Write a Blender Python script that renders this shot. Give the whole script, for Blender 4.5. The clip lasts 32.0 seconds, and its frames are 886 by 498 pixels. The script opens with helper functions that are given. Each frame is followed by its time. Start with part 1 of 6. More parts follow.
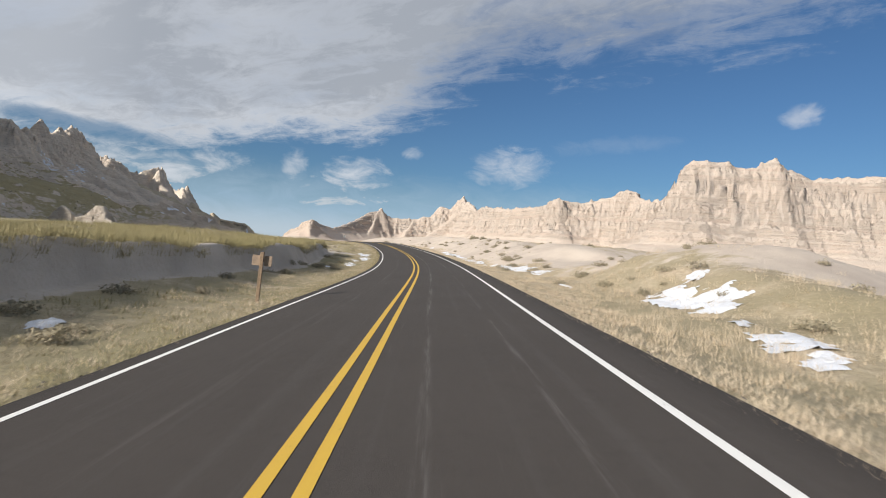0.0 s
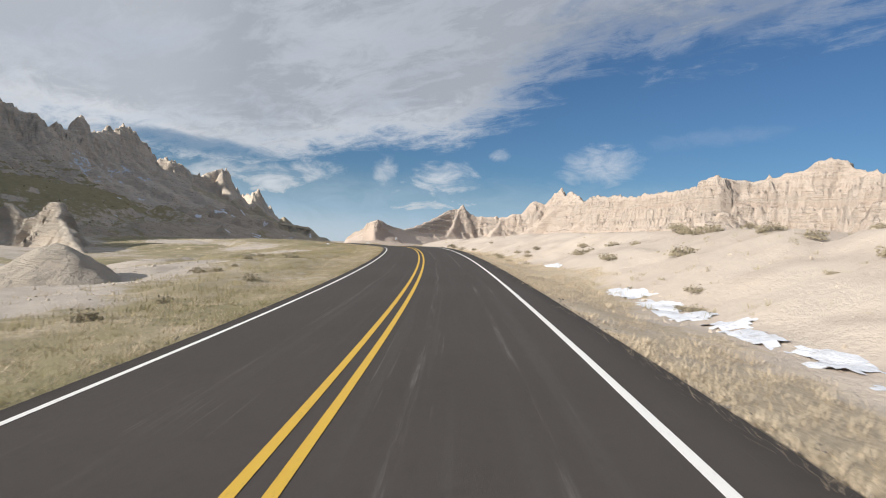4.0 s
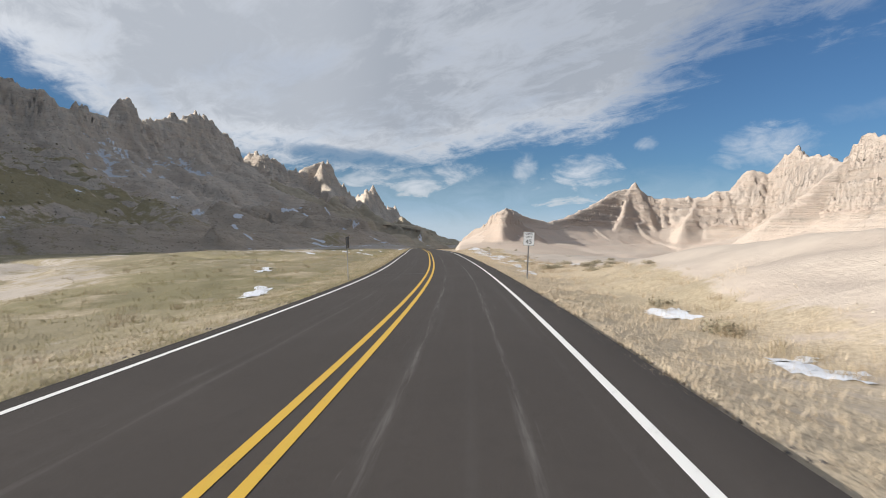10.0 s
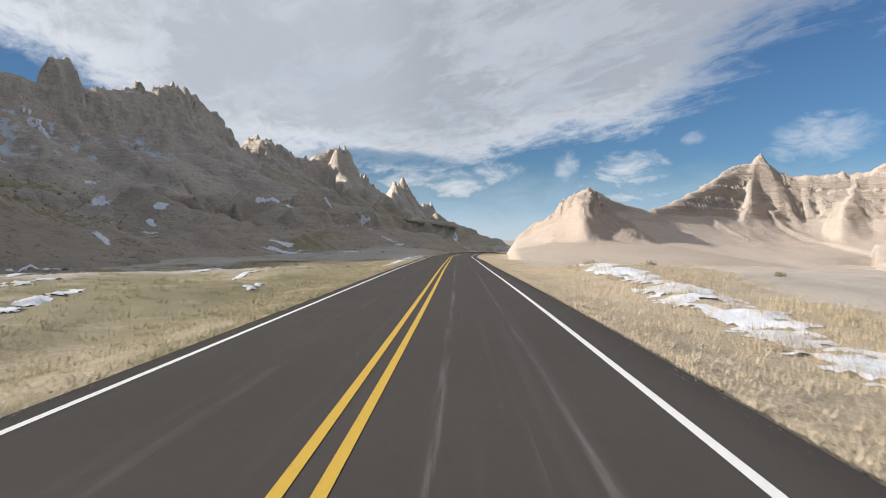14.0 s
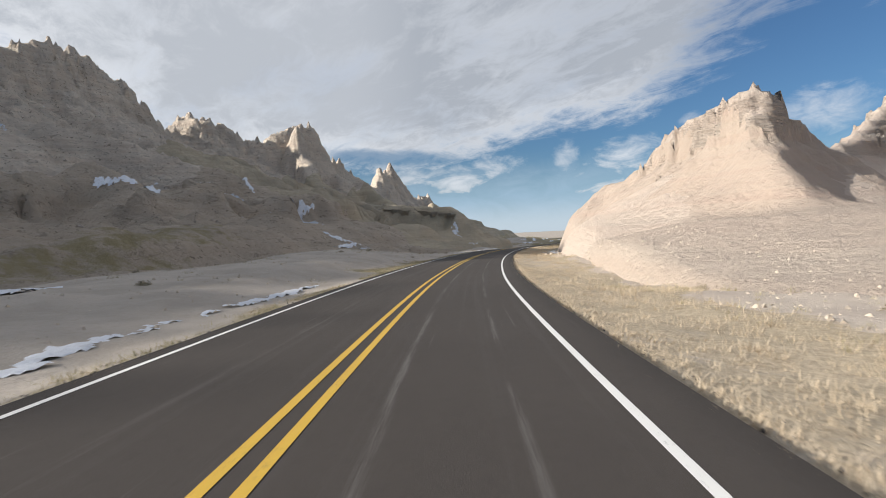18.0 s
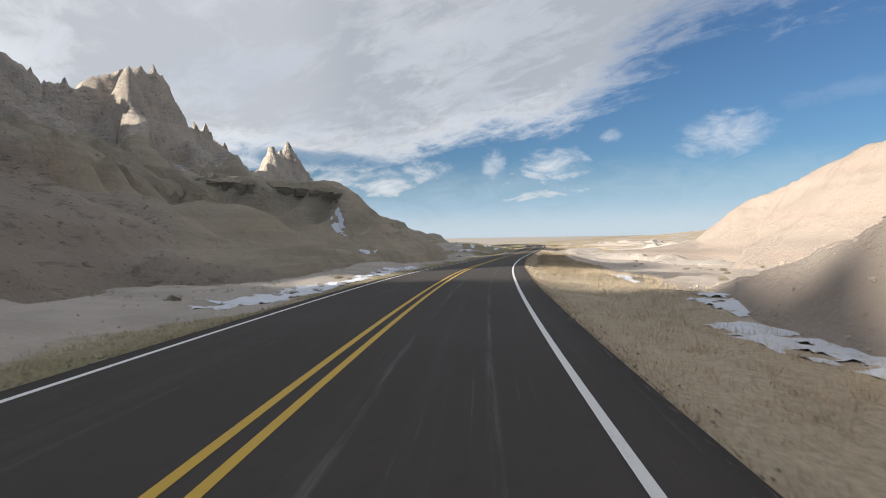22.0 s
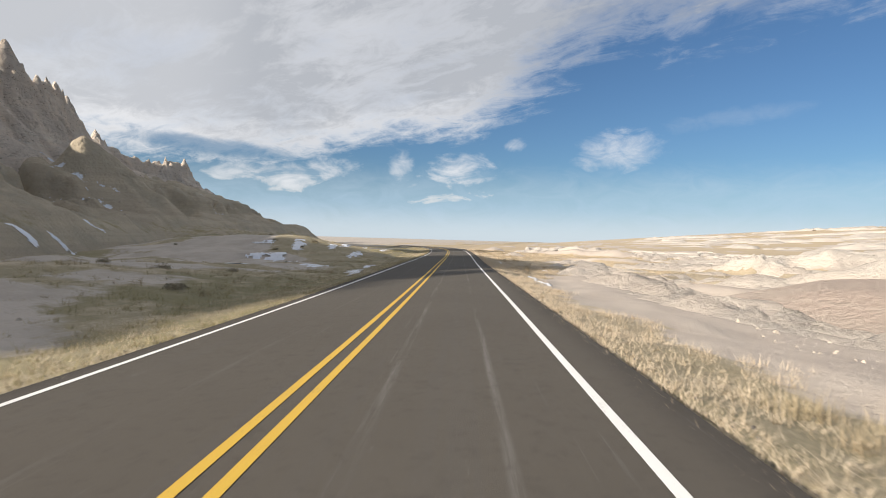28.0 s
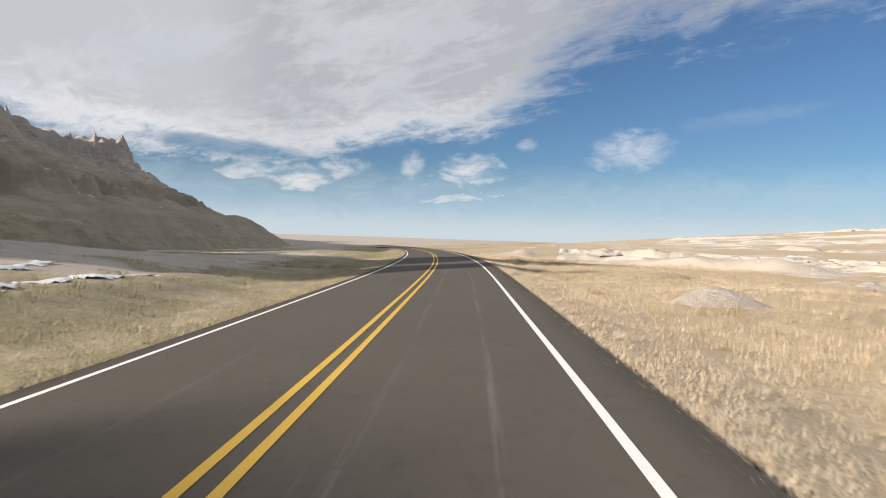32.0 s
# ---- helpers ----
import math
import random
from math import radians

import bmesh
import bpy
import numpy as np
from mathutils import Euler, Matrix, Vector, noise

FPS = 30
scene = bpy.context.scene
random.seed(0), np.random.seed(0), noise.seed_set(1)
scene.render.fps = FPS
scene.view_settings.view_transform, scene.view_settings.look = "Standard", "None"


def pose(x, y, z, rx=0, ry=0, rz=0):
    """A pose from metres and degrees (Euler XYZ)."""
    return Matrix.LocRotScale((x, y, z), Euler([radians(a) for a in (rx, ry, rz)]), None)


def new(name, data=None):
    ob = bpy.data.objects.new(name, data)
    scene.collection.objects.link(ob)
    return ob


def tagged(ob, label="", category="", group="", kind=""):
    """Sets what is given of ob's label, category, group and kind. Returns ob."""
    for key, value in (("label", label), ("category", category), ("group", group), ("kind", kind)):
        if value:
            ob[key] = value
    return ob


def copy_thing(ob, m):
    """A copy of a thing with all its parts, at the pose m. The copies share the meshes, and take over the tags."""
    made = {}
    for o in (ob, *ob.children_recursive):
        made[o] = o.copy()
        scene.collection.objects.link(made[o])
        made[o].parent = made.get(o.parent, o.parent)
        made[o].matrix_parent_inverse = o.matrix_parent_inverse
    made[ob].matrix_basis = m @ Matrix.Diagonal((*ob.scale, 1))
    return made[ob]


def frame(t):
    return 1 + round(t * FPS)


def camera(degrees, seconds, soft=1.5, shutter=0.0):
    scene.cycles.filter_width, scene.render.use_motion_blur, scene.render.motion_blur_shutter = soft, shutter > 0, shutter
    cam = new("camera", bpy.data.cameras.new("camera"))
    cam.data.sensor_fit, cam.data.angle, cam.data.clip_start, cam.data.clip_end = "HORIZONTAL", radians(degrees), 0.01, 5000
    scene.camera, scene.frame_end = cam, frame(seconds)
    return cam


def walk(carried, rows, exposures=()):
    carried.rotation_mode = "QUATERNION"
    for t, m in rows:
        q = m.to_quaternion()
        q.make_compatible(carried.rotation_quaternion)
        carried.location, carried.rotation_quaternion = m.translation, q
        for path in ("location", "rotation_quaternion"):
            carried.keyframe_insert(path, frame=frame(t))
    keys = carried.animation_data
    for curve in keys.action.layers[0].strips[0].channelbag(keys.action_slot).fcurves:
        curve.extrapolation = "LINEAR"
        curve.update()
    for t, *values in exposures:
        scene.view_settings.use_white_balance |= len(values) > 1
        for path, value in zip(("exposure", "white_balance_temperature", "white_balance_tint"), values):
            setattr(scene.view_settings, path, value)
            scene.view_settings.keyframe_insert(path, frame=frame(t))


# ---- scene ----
# The drive: seconds, place in metres, heading to the left of +y, pitch and lean in degrees.
PATH = [
    (0.0, -0.00, -0.00, 1.75, 0.00, 0.28, 4.84),
    (0.5, 0.28, 9.97, 1.81, 1.13, 0.23, 4.93),
    (1.0, 0.33, 19.95, 1.89, 2.28, 0.12, 4.74),
    (1.5, 0.16, 29.94, 2.01, 3.59, 0.04, 4.92),
    (2.0, -0.22, 39.94, 2.15, 4.86, -0.10, 4.91),
    (2.5, -0.81, 49.95, 2.31, 6.03, -0.02, 4.78),
    (3.0, -1.59, 59.96, 2.50, 7.14, 0.05, 4.49),
    (3.5, -2.55, 69.98, 2.72, 8.16, -0.05, 4.23),
    (4.0, -3.70, 79.98, 2.97, 8.99, -0.14, 3.84),
    (4.5, -5.04, 89.99, 3.25, 9.90, -0.12, 3.90),
    (5.0, -6.57, 99.97, 3.55, 11.34, -0.18, 3.81),
    (5.5, -8.29, 109.94, 3.84, 12.45, -0.30, 3.62),
    (6.0, -10.16, 119.88, 4.11, 13.13, -0.45, 3.40),
    (6.5, -12.16, 129.79, 4.33, 13.55, -0.63, 3.19),
    (7.0, -14.30, 139.67, 4.48, 14.55, -0.81, 3.05),
    (7.5, -16.62, 149.49, 4.56, 15.59, -0.82, 2.83),
    (8.0, -19.18, 159.23, 4.58, 16.63, -0.83, 2.41),
    (8.5, -22.01, 168.87, 4.55, 18.03, -0.85, 1.98),
    (9.0, -25.10, 178.39, 4.49, 19.98, -0.79, 1.96),
    (9.5, -28.40, 187.80, 4.42, 21.75, -0.57, 1.79),
    (10.0, -31.88, 197.09, 4.35, 23.34, -0.93, 1.48),
    (10.5, -35.54, 206.26, 4.28, 24.60, -1.06, 1.97),
    (11.0, -39.33, 215.33, 4.23, 25.64, -1.04, 1.62),
    (11.5, -43.20, 224.31, 4.21, 26.19, -0.93, 1.34),
    (12.0, -47.12, 233.20, 4.22, 26.62, -0.72, 0.93),
    (12.5, -51.09, 242.01, 4.24, 26.88, -0.53, 0.76),
    (13.0, -55.09, 250.73, 4.26, 27.14, -0.55, 0.85),
    (13.5, -59.13, 259.38, 4.27, 27.34, -0.67, 0.73),
    (14.0, -63.19, 267.97, 4.26, 27.55, -0.99, 0.72),
    (14.5, -67.26, 276.53, 4.22, 27.71, -0.80, -0.15),
    (15.0, -71.32, 285.10, 4.15, 27.54, -0.81, -0.81),
    (15.5, -75.36, 293.67, 4.05, 27.50, -0.95, -1.29),
    (16.0, -79.42, 302.23, 3.94, 27.76, -1.16, -1.65),
    (16.5, -83.51, 310.78, 3.80, 28.27, -1.36, -1.92),
    (17.0, -87.63, 319.32, 3.65, 28.36, -1.49, -2.13),
    (17.5, -91.77, 327.85, 3.49, 28.28, -1.37, -2.73),
    (18.0, -95.87, 336.38, 3.32, 27.99, -1.33, -2.81),
    (18.5, -99.91, 344.92, 3.16, 27.66, -1.24, -2.61),
    (19.0, -103.82, 353.50, 3.03, 27.16, -1.19, -2.12),
    (19.5, -107.58, 362.11, 2.91, 26.28, -1.23, -2.00),
    (20.0, -111.16, 370.79, 2.81, 25.10, -1.20, -2.17),
    (20.5, -114.61, 379.53, 2.72, 23.86, -1.17, -2.28),
    (21.0, -117.93, 388.34, 2.64, 22.82, -1.17, -1.57),
    (21.5, -121.07, 397.25, 2.55, 21.73, -1.19, -1.44),
    (22.0, -124.02, 406.25, 2.46, 20.58, -1.10, -0.99),
    (22.5, -126.79, 415.34, 2.35, 19.40, -1.00, -0.67),
    (23.0, -129.39, 424.49, 2.24, 18.20, -1.23, 0.05),
    (23.5, -131.86, 433.67, 2.11, 17.20, -1.23, 0.24),
    (24.0, -134.25, 442.88, 1.97, 16.18, -1.52, -0.05),
    (24.5, -136.54, 452.10, 1.81, 15.13, -1.51, -0.38),
    (25.0, -138.65, 461.38, 1.65, 13.91, -1.70, 0.36),
    (25.5, -140.58, 470.71, 1.49, 12.76, -2.31, 0.98),
    (26.0, -142.34, 480.10, 1.34, 12.04, -1.37, 0.63),
    (26.5, -143.96, 489.55, 1.20, 11.52, -0.66, 1.16),
    (27.0, -145.50, 499.03, 1.07, 11.17, -0.50, 1.42),
    (27.5, -146.98, 508.55, 0.96, 10.95, -0.68, 1.52),
    (28.0, -148.44, 518.10, 0.86, 10.87, -0.97, 1.58),
    (28.5, -149.91, 527.66, 0.77, 10.89, -1.16, 1.70),
    (29.0, -151.39, 537.23, 0.69, 11.02, -1.03, 1.99),
    (29.5, -152.89, 546.81, 0.62, 11.06, -1.06, 1.68),
    (30.0, -154.40, 556.37, 0.56, 11.09, -0.91, 1.36),
    (30.5, -155.93, 565.92, 0.51, 11.13, -1.02, 1.23),
    (31.0, -157.46, 575.46, 0.47, 11.23, -0.96, 1.31),
    (31.5, -159.03, 584.98, 0.45, 11.47, -0.83, 1.99),
    (32.0, -160.65, 594.50, 0.45, 11.98, -1.03, 1.84),]
cam = camera(76.15, 32.0, soft=0.95, shutter=0.10)
walk(cam, [(t, pose(x, y, z, 90 + p, 0, a) @ pose(0, 0, 0, 0, 0, r)) for t, x, y, z, a, p, r in PATH],
     exposures=[(0, 0.32, 6480, 10), (4, 0.33, 6450, 10), (9, 0.35, 6380, 10), (12, 0.42, 6400, 10), (18, 0.47, 6500, 10), (21, 0.52, 6520, 10), (24, 0.58, 6720, 10.5), (26, 0.61, 6780, 11), (30, 0.60, 6820, 11), (32, 0.58, 6880, 12)])

# ---- light ----
SUN_FROM = Vector((-0.737, -0.676, 0.0)).normalized()
SUN_HEIGHT = 20.2
sun = new("sun", bpy.data.lights.new("sun", "SUN"))
sun.data.energy, sun.data.angle, sun.data.color = 5.0, radians(0.5), (1.0, 0.95, 0.885)
sun_way = SUN_FROM * math.cos(radians(SUN_HEIGHT)) + Vector((0, 0, math.sin(radians(SUN_HEIGHT))))
sun.rotation_euler = sun_way.to_track_quat("Z", "Y").to_euler()


class Nodes:
    """A short hand for building node trees."""

    def __init__(self, tree):
        self.tree = tree
        tree.nodes.clear()

    def add(self, kind, **values):
        node = self.tree.nodes.new(kind)
        for key, value in values.items():
            if key in ("operation", "blend_type", "data_type", "noise_dimensions", "sky_type", "sun_disc", "feature", "interpolation_type", "attribute_name", "noise_type", "normalize"):
                setattr(node, key, value)
        return node

    def put(self, socket, value):
        if isinstance(value, bpy.types.NodeSocket):
            self.tree.links.new(value, socket)
        elif value is not None:
            if socket.type == "RGBA" and len(value) == 3:
                value = (*value, 1)
            socket.default_value = value

    def math(self, op, a, b=None, c=None, clamp=False):
        n = self.add("ShaderNodeMath", operation=op)
        n.use_clamp = clamp
        for s, v in zip(n.inputs, (a, b, c)):
            self.put(s, v)
        return n.outputs[0]

    def ramp(self, value, lo, hi, smooth=True):
        n = self.tree.nodes.new("ShaderNodeMapRange")
        n.interpolation_type = "SMOOTHSTEP" if smooth else "LINEAR"
        for s, v in zip(n.inputs, (value, lo, hi, 0.0, 1.0)):
            self.put(s, v)
        return n.outputs[0]

    def noise(self, vector, scale, detail=4.0, rough=0.55, warp=0.0):
        n = self.tree.nodes.new("ShaderNodeTexNoise")
        self.put(n.inputs["Vector"], vector)
        for key, v in (("Scale", scale), ("Detail", detail), ("Roughness", rough), ("Distortion", warp)):
            self.put(n.inputs[key], v)
        return n.outputs["Fac"]

    def mix(self, fac, a, b, blend="MIX"):
        n = self.add("ShaderNodeMix", data_type="RGBA", blend_type=blend)
        self.put(n.inputs[0], fac), self.put(n.inputs[6], a), self.put(n.inputs[7], b)
        return n.outputs[2]

    def stretch(self, vector, scale):
        n = self.tree.nodes.new("ShaderNodeVectorMath")
        n.operation = "MULTIPLY"
        self.put(n.inputs[0], vector), self.put(n.inputs[1], scale)
        return n.outputs[0]

    def split(self, vector):
        n = self.tree.nodes.new("ShaderNodeSeparateXYZ")
        self.put(n.inputs[0], vector)
        return n.outputs

    def join(self, x, y, z):
        n = self.tree.nodes.new("ShaderNodeCombineXYZ")
        for s, v in zip(n.inputs, (x, y, z)):
            self.put(s, v)
        return n.outputs[0]


# the lower edge of the cloud sheet: azimuth to the left of +y and height, in degrees
SHEET_EDGE = [(-60, 27.0), (-46, 24.0), (-34, 20.6), (-29, 18.8), (-21, 18.2), (-13, 16.6), (-8, 17.6), (-4, 16.0), (1, 13.8), (5, 11.6), (8, 9.9), (14.6, 9.4), (20, 8.2), (26, 7.2), (33, 6.6), (40, 7.0), (48, 7.4), (54, 9.6), (60, 12.4), (68, 14.5), (80, 15.0)]


def build_sky():
    """A winter sky: blue, with a high sheet of streaked cloud to one side and a few wisps."""
    world = bpy.data.worlds.new("sky")
    scene.world = world
    world.use_nodes = True
    n = Nodes(world.node_tree)
    way = n.tree.nodes.new("ShaderNodeTexCoord").outputs["Generated"]
    x, y, z = n.split(way)
    sky = n.tree.nodes.new("ShaderNodeTexSky")
    sky.sky_type, sky.sun_disc = "NISHITA", False
    sky.sun_elevation, sky.sun_rotation = radians(SUN_HEIGHT), math.atan2(SUN_FROM.x, SUN_FROM.y)
    sky.air_density, sky.dust_density, sky.ozone_density = 1.0, 0.3, 4.0
    az = n.math("MULTIPLY", n.math("ARCTAN2", n.math("MULTIPLY", x, -1), y), 180 / math.pi)
    el = n.math("MULTIPLY", n.math("ARCSINE", z), 180 / math.pi)
    # the sheet as a layer overhead, drawn out along the wind
    up = n.math("ADD", n.math("MAXIMUM", z, 0.0), 0.10)
    u, v = n.math("DIVIDE", x, up), n.math("DIVIDE", y, up)
    along, cross = n.math("ADD", n.math("MULTIPLY", u, 0.80), n.math("MULTIPLY", v, -0.60)), n.math("ADD", n.math("MULTIPLY", u, 0.60), n.math("MULTIPLY", v, 0.80))
    layer = n.join(along, cross, 0.0)
    streak = n.noise(n.stretch(layer, (0.7, 1.15, 1)), 1.5, 8, 0.62, 0.5)
    fibre = n.noise(n.stretch(layer, (1.0, 1.9, 1)), 3.2, 8, 0.68, 0.6)
    broad = n.noise(n.stretch(layer, (0.5, 0.8, 1)), 0.62, 3, 0.5, 0.4)
    curl = n.noise(n.join(n.math("MULTIPLY", az, 0.0175), n.math("MULTIPLY", el, 0.036), 0.0), 15, 7, 0.62, 0.9)
    lump = n.noise(n.join(n.math("MULTIPLY", az, 0.0175), n.math("MULTIPLY", el, 0.030), 3.0), 34, 5, 0.60, 0.4)
    ramp = n.tree.nodes.new("ShaderNodeValToRGB")
    ramp.color_ramp.interpolation = "B_SPLINE"
    stops = ramp.color_ramp.elements
    while len(stops) < len(SHEET_EDGE):
        stops.new(0.5)
    for stop, (a, e) in zip(stops, SHEET_EDGE):
        stop.position, stop.color = (a + 60) / 140, (e / 40, e / 40, e / 40, 1)
    n.put(ramp.inputs[0], n.math("DIVIDE", n.math("ADD", az, 60), 140))
    edge = n.math("MULTIPLY", n.split(ramp.outputs[0])[0], 40)
    # crisp and lumpy low on the left, feathered high on the right
    feather = n.ramp(az, 12, -6)
    over = n.math("ADD", n.math("SUBTRACT", el, edge), n.math("MULTIPLY", n.math("SUBTRACT", broad, 0.5), 9.0))
    over = n.math("ADD", over, n.math("MULTIPLY", n.math("SUBTRACT", lump, 0.5), n.math("MULTIPLY_ADD", feather, 1.0, 3.0)))
    over = n.math("ADD", over, n.math("MULTIPLY", n.math("SUBTRACT", fibre, 0.5), n.math("MULTIPLY_ADD", feather, 10.0, 5.0)))
    body = n.math("DIVIDE", n.math("ADD", over, 0.35), n.math("MULTIPLY_ADD", feather, 6.5, 3.4))
    sheet = n.ramp(body, 0.0, 1.0)
    thick = n.ramp(n.math("ADD", n.math("MULTIPLY", streak, 0.75), n.math("MULTIPLY", fibre, 0.35)), 0.36, 0.60)
    sheet = n.math("MULTIPLY", sheet, n.math("MULTIPLY_ADD", thick, n.math("MULTIPLY_ADD", feather, 0.10, 0.36), n.math("MULTIPLY_ADD", feather, -0.16, 0.62)))
    # it thins out behind
    total = n.math("MULTIPLY", sheet, n.ramp(v, -2.2, 0.2))
    # long blue rents low in the sheet
    for a, e, wide, tall, slant, deep in RENTS:
        ga = n.math("DIVIDE", n.math("SUBTRACT", az, a), wide)
        ge = n.math("DIVIDE", n.math("SUBTRACT", n.math("MULTIPLY_ADD", n.math("SUBTRACT", az, a), -slant, el), e), tall)
        rent = n.math("ADD", n.math("ADD", n.math("MULTIPLY", ga, ga), n.math("MULTIPLY", ge, ge)), n.math("MULTIPLY_ADD", curl, -3.2, 1.6))
        total = n.math("MULTIPLY", total, n.math("MULTIPLY_ADD", n.ramp(rent, 0.2, 2.0), deep, 1 - deep))
    for a, e, wide, tall, dense in CLOUDLETS:
        da = n.math("DIVIDE", n.math("SUBTRACT", az, a), wide)
        de = n.math("DIVIDE", n.math("SUBTRACT", n.math("MULTIPLY_ADD", n.math("SUBTRACT", az, a), 0.10, el), e), tall)
        r = n.math("ADD", n.math("MULTIPLY", da, da), n.math("MULTIPLY", de, de))
        puff = n.math("SUBTRACT", n.math("ADD", n.math("MULTIPLY", curl, 3.4), n.math("MULTIPLY_ADD", lump, 1.4, -1.55)), r)
        total = n.math("MAXIMUM", total, n.math("MULTIPLY", n.ramp(puff, -0.5, 1.5), dense))
    haze = n.math("MULTIPLY", n.ramp(n.math("MULTIPLY_ADD", curl, 3.0, el), 9.5, 2.0), 0.80)
    total = n.math("MAXIMUM", total, haze)
    grey = n.ramp(n.math("ADD", n.math("ADD", n.math("MULTIPLY", streak, 0.55), n.math("MULTIPLY", fibre, 0.35)), n.math("MULTIPLY", broad, 0.45)), 0.55, 0.78)
    grey = n.math("ADD", n.math("MULTIPLY", grey, 0.8), n.math("ADD", n.math("MULTIPLY", n.ramp(az, 26, 0), 0.42), n.math("MULTIPLY", n.math("MULTIPLY", n.ramp(az, 38, 24), n.ramp(az, -8, 6)), 0.30)), clamp=True)
    # the low rim catches the sun
    rim = n.ramp(over, 5.5, 0.8)
    shade = n.mix(n.math("MULTIPLY", grey, n.math("MULTIPLY_ADD", rim, -0.75, 1.0)), CLOUD_LIT, CLOUD_GREY)
    low = n.math("MULTIPLY", n.ramp(el, 8.6, 2.9), n.ramp(n.math("SUBTRACT", total, haze), 0.25, 0.0))
    shade = n.mix(low, shade, CLOUD_LOW)
    shade = n.mix(n.ramp(el, 4.3, 0.3), shade, HORIZON)
    sky_bg, cloud_bg = n.tree.nodes.new("ShaderNodeBackground"), n.tree.nodes.new("ShaderNodeBackground")
    n.put(sky_bg.inputs[0], n.mix(1.0, sky.outputs[0], (0.86, 1.06, 1.22), "MULTIPLY"))
    sky_bg.inputs[1].default_value = SKY_POWER
    n.put(cloud_bg.inputs[0], shade)
    mixer = n.tree.nodes.new("ShaderNodeMixShader")
    n.put(mixer.inputs[0], total), n.put(mixer.inputs[1], sky_bg.outputs[0]), n.put(mixer.inputs[2], cloud_bg.outputs[0])
    out = n.tree.nodes.new("ShaderNodeOutputWorld")
    n.put(out.inputs[0], mixer.outputs[0])


SKY_POWER = 0.050
HORIZON = (0.44, 0.52, 0.60)
CLOUD_LIT, CLOUD_GREY, CLOUD_LOW = (0.61, 0.63, 0.66), (0.31, 0.335, 0.375), (0.31, 0.43, 0.575)
# azimuth to the left of +y, height, half sizes in degrees, slant, depth
RENTS = [(33.0, 8.0, 6.5, 0.75, 0.05, 0.75), (60.0, 9.0, 7.0, 2.6, 0.25, 0.9), (47.0, 7.0, 6.0, 0.7, 0.05, 0.5), (-16.5, 20.0, 5.0, 0.8, -0.35, 0.6)]
# azimuth to the left of +y, height, half sizes in degrees, density
CLOUDLETS = [(9.6, 6.8, 3.6, 1.7, 0.95), (10.5, 4.0, 6.0, 0.8, 0.75), (-6.2, 8.9, 4.0, 1.9, 0.62), (3.9, 9.5, 1.1, 0.7, 0.55), (15.4, 6.8, 1.3, 1.9, 0.62), (14.0, 5.0, 1.8, 0.8, 0.5),
             (22.5, 6.8, 3.0, 1.3, 0.85), (26.0, 5.6, 3.2, 1.6, 0.8), (25.8, 2.8, 2.6, 0.9, 0.6), (30.0, 6.0, 4.0, 1.2, 0.7), (-31.5, 14.0, 1.6, 1.0, 0.55), (-16.0, 11.5, 6.0, 0.9, 0.10)]
build_sky()


# ---- the lie of the land ----
def spline(knots, values):
    """A smooth curve through knots."""
    k, v = np.array(knots, float), np.array(values, float)
    m = np.gradient(v, k)

    def f(q):
        q = np.asarray(q, float)
        i = np.clip(np.searchsorted(k, q) - 1, 0, len(k) - 2)
        h = k[i + 1] - k[i]
        t = (np.clip(q, k[0], k[-1]) - k[i]) / h
        a, b = v[i], v[i + 1]
        s = a * (2 * t**3 - 3 * t**2 + 1) + m[i] * h * (t**3 - 2 * t**2 + t) + b * (3 * t**2 - 2 * t**3) + m[i + 1] * h * (t**3 - t**2)
        return s + np.where(q > k[-1], (q - k[-1]) * m[-1], 0) + np.where(q < k[0], (q - k[0]) * m[0], 0)

    return f


RNG = np.random.default_rng(7)
TABLE = RNG.random((256, 256))


def value_noise(x, y):
    """Smooth noise from 0 to 1."""
    xi, yi = np.floor(x).astype(int), np.floor(y).astype(int)
    fx, fy = x - xi, y - yi
    fx, fy = fx * fx * fx * (fx * (fx * 6 - 15) + 10), fy * fy * fy * (fy * (fy * 6 - 15) + 10)
    a, b = TABLE[xi % 256, yi % 256], TABLE[(xi + 1) % 256, yi % 256]
    c, d = TABLE[xi % 256, (yi + 1) % 256], TABLE[(xi + 1) % 256, (yi + 1) % 256]
    return (a * (1 - fx) + b * fx) * (1 - fy) + (c * (1 - fx) + d * fx) * fy


def fbm(x, y, octaves=4, gain=0.5, seed=0.0):
    """Layered noise about 0, from -1 to 1."""
    total, size, norm = 0.0, 1.0, 0.0
    for i in range(octaves):
        total = total + size * (value_noise(x * 2**i + 17.3 * i + seed, y * 2**i - 9.1 * i + seed * 1.7) * 2 - 1)
        norm += size
        size *= gain
    return total / norm


def ridged(x, y, octaves=4, gain=0.5, seed=0.0):
    """Noise with sharp ridges, from 0 (gully) to 1 (ridge)."""
    total, size, norm = 0.0, 1.0, 0.0
    for i in range(octaves):
        v = 1 - np.abs(value_noise(x * 2**i + 31.7 * i + seed, y * 2**i + 5.3 * i - seed * 1.3) * 2 - 1)
        total = total + size * v * v
        norm += size
        size *= gain
    return total / norm


def step(v, lo, hi):
    t = np.clip((v - lo) / (hi - lo), 0, 1)
    return t * t * (3 - 2 * t)


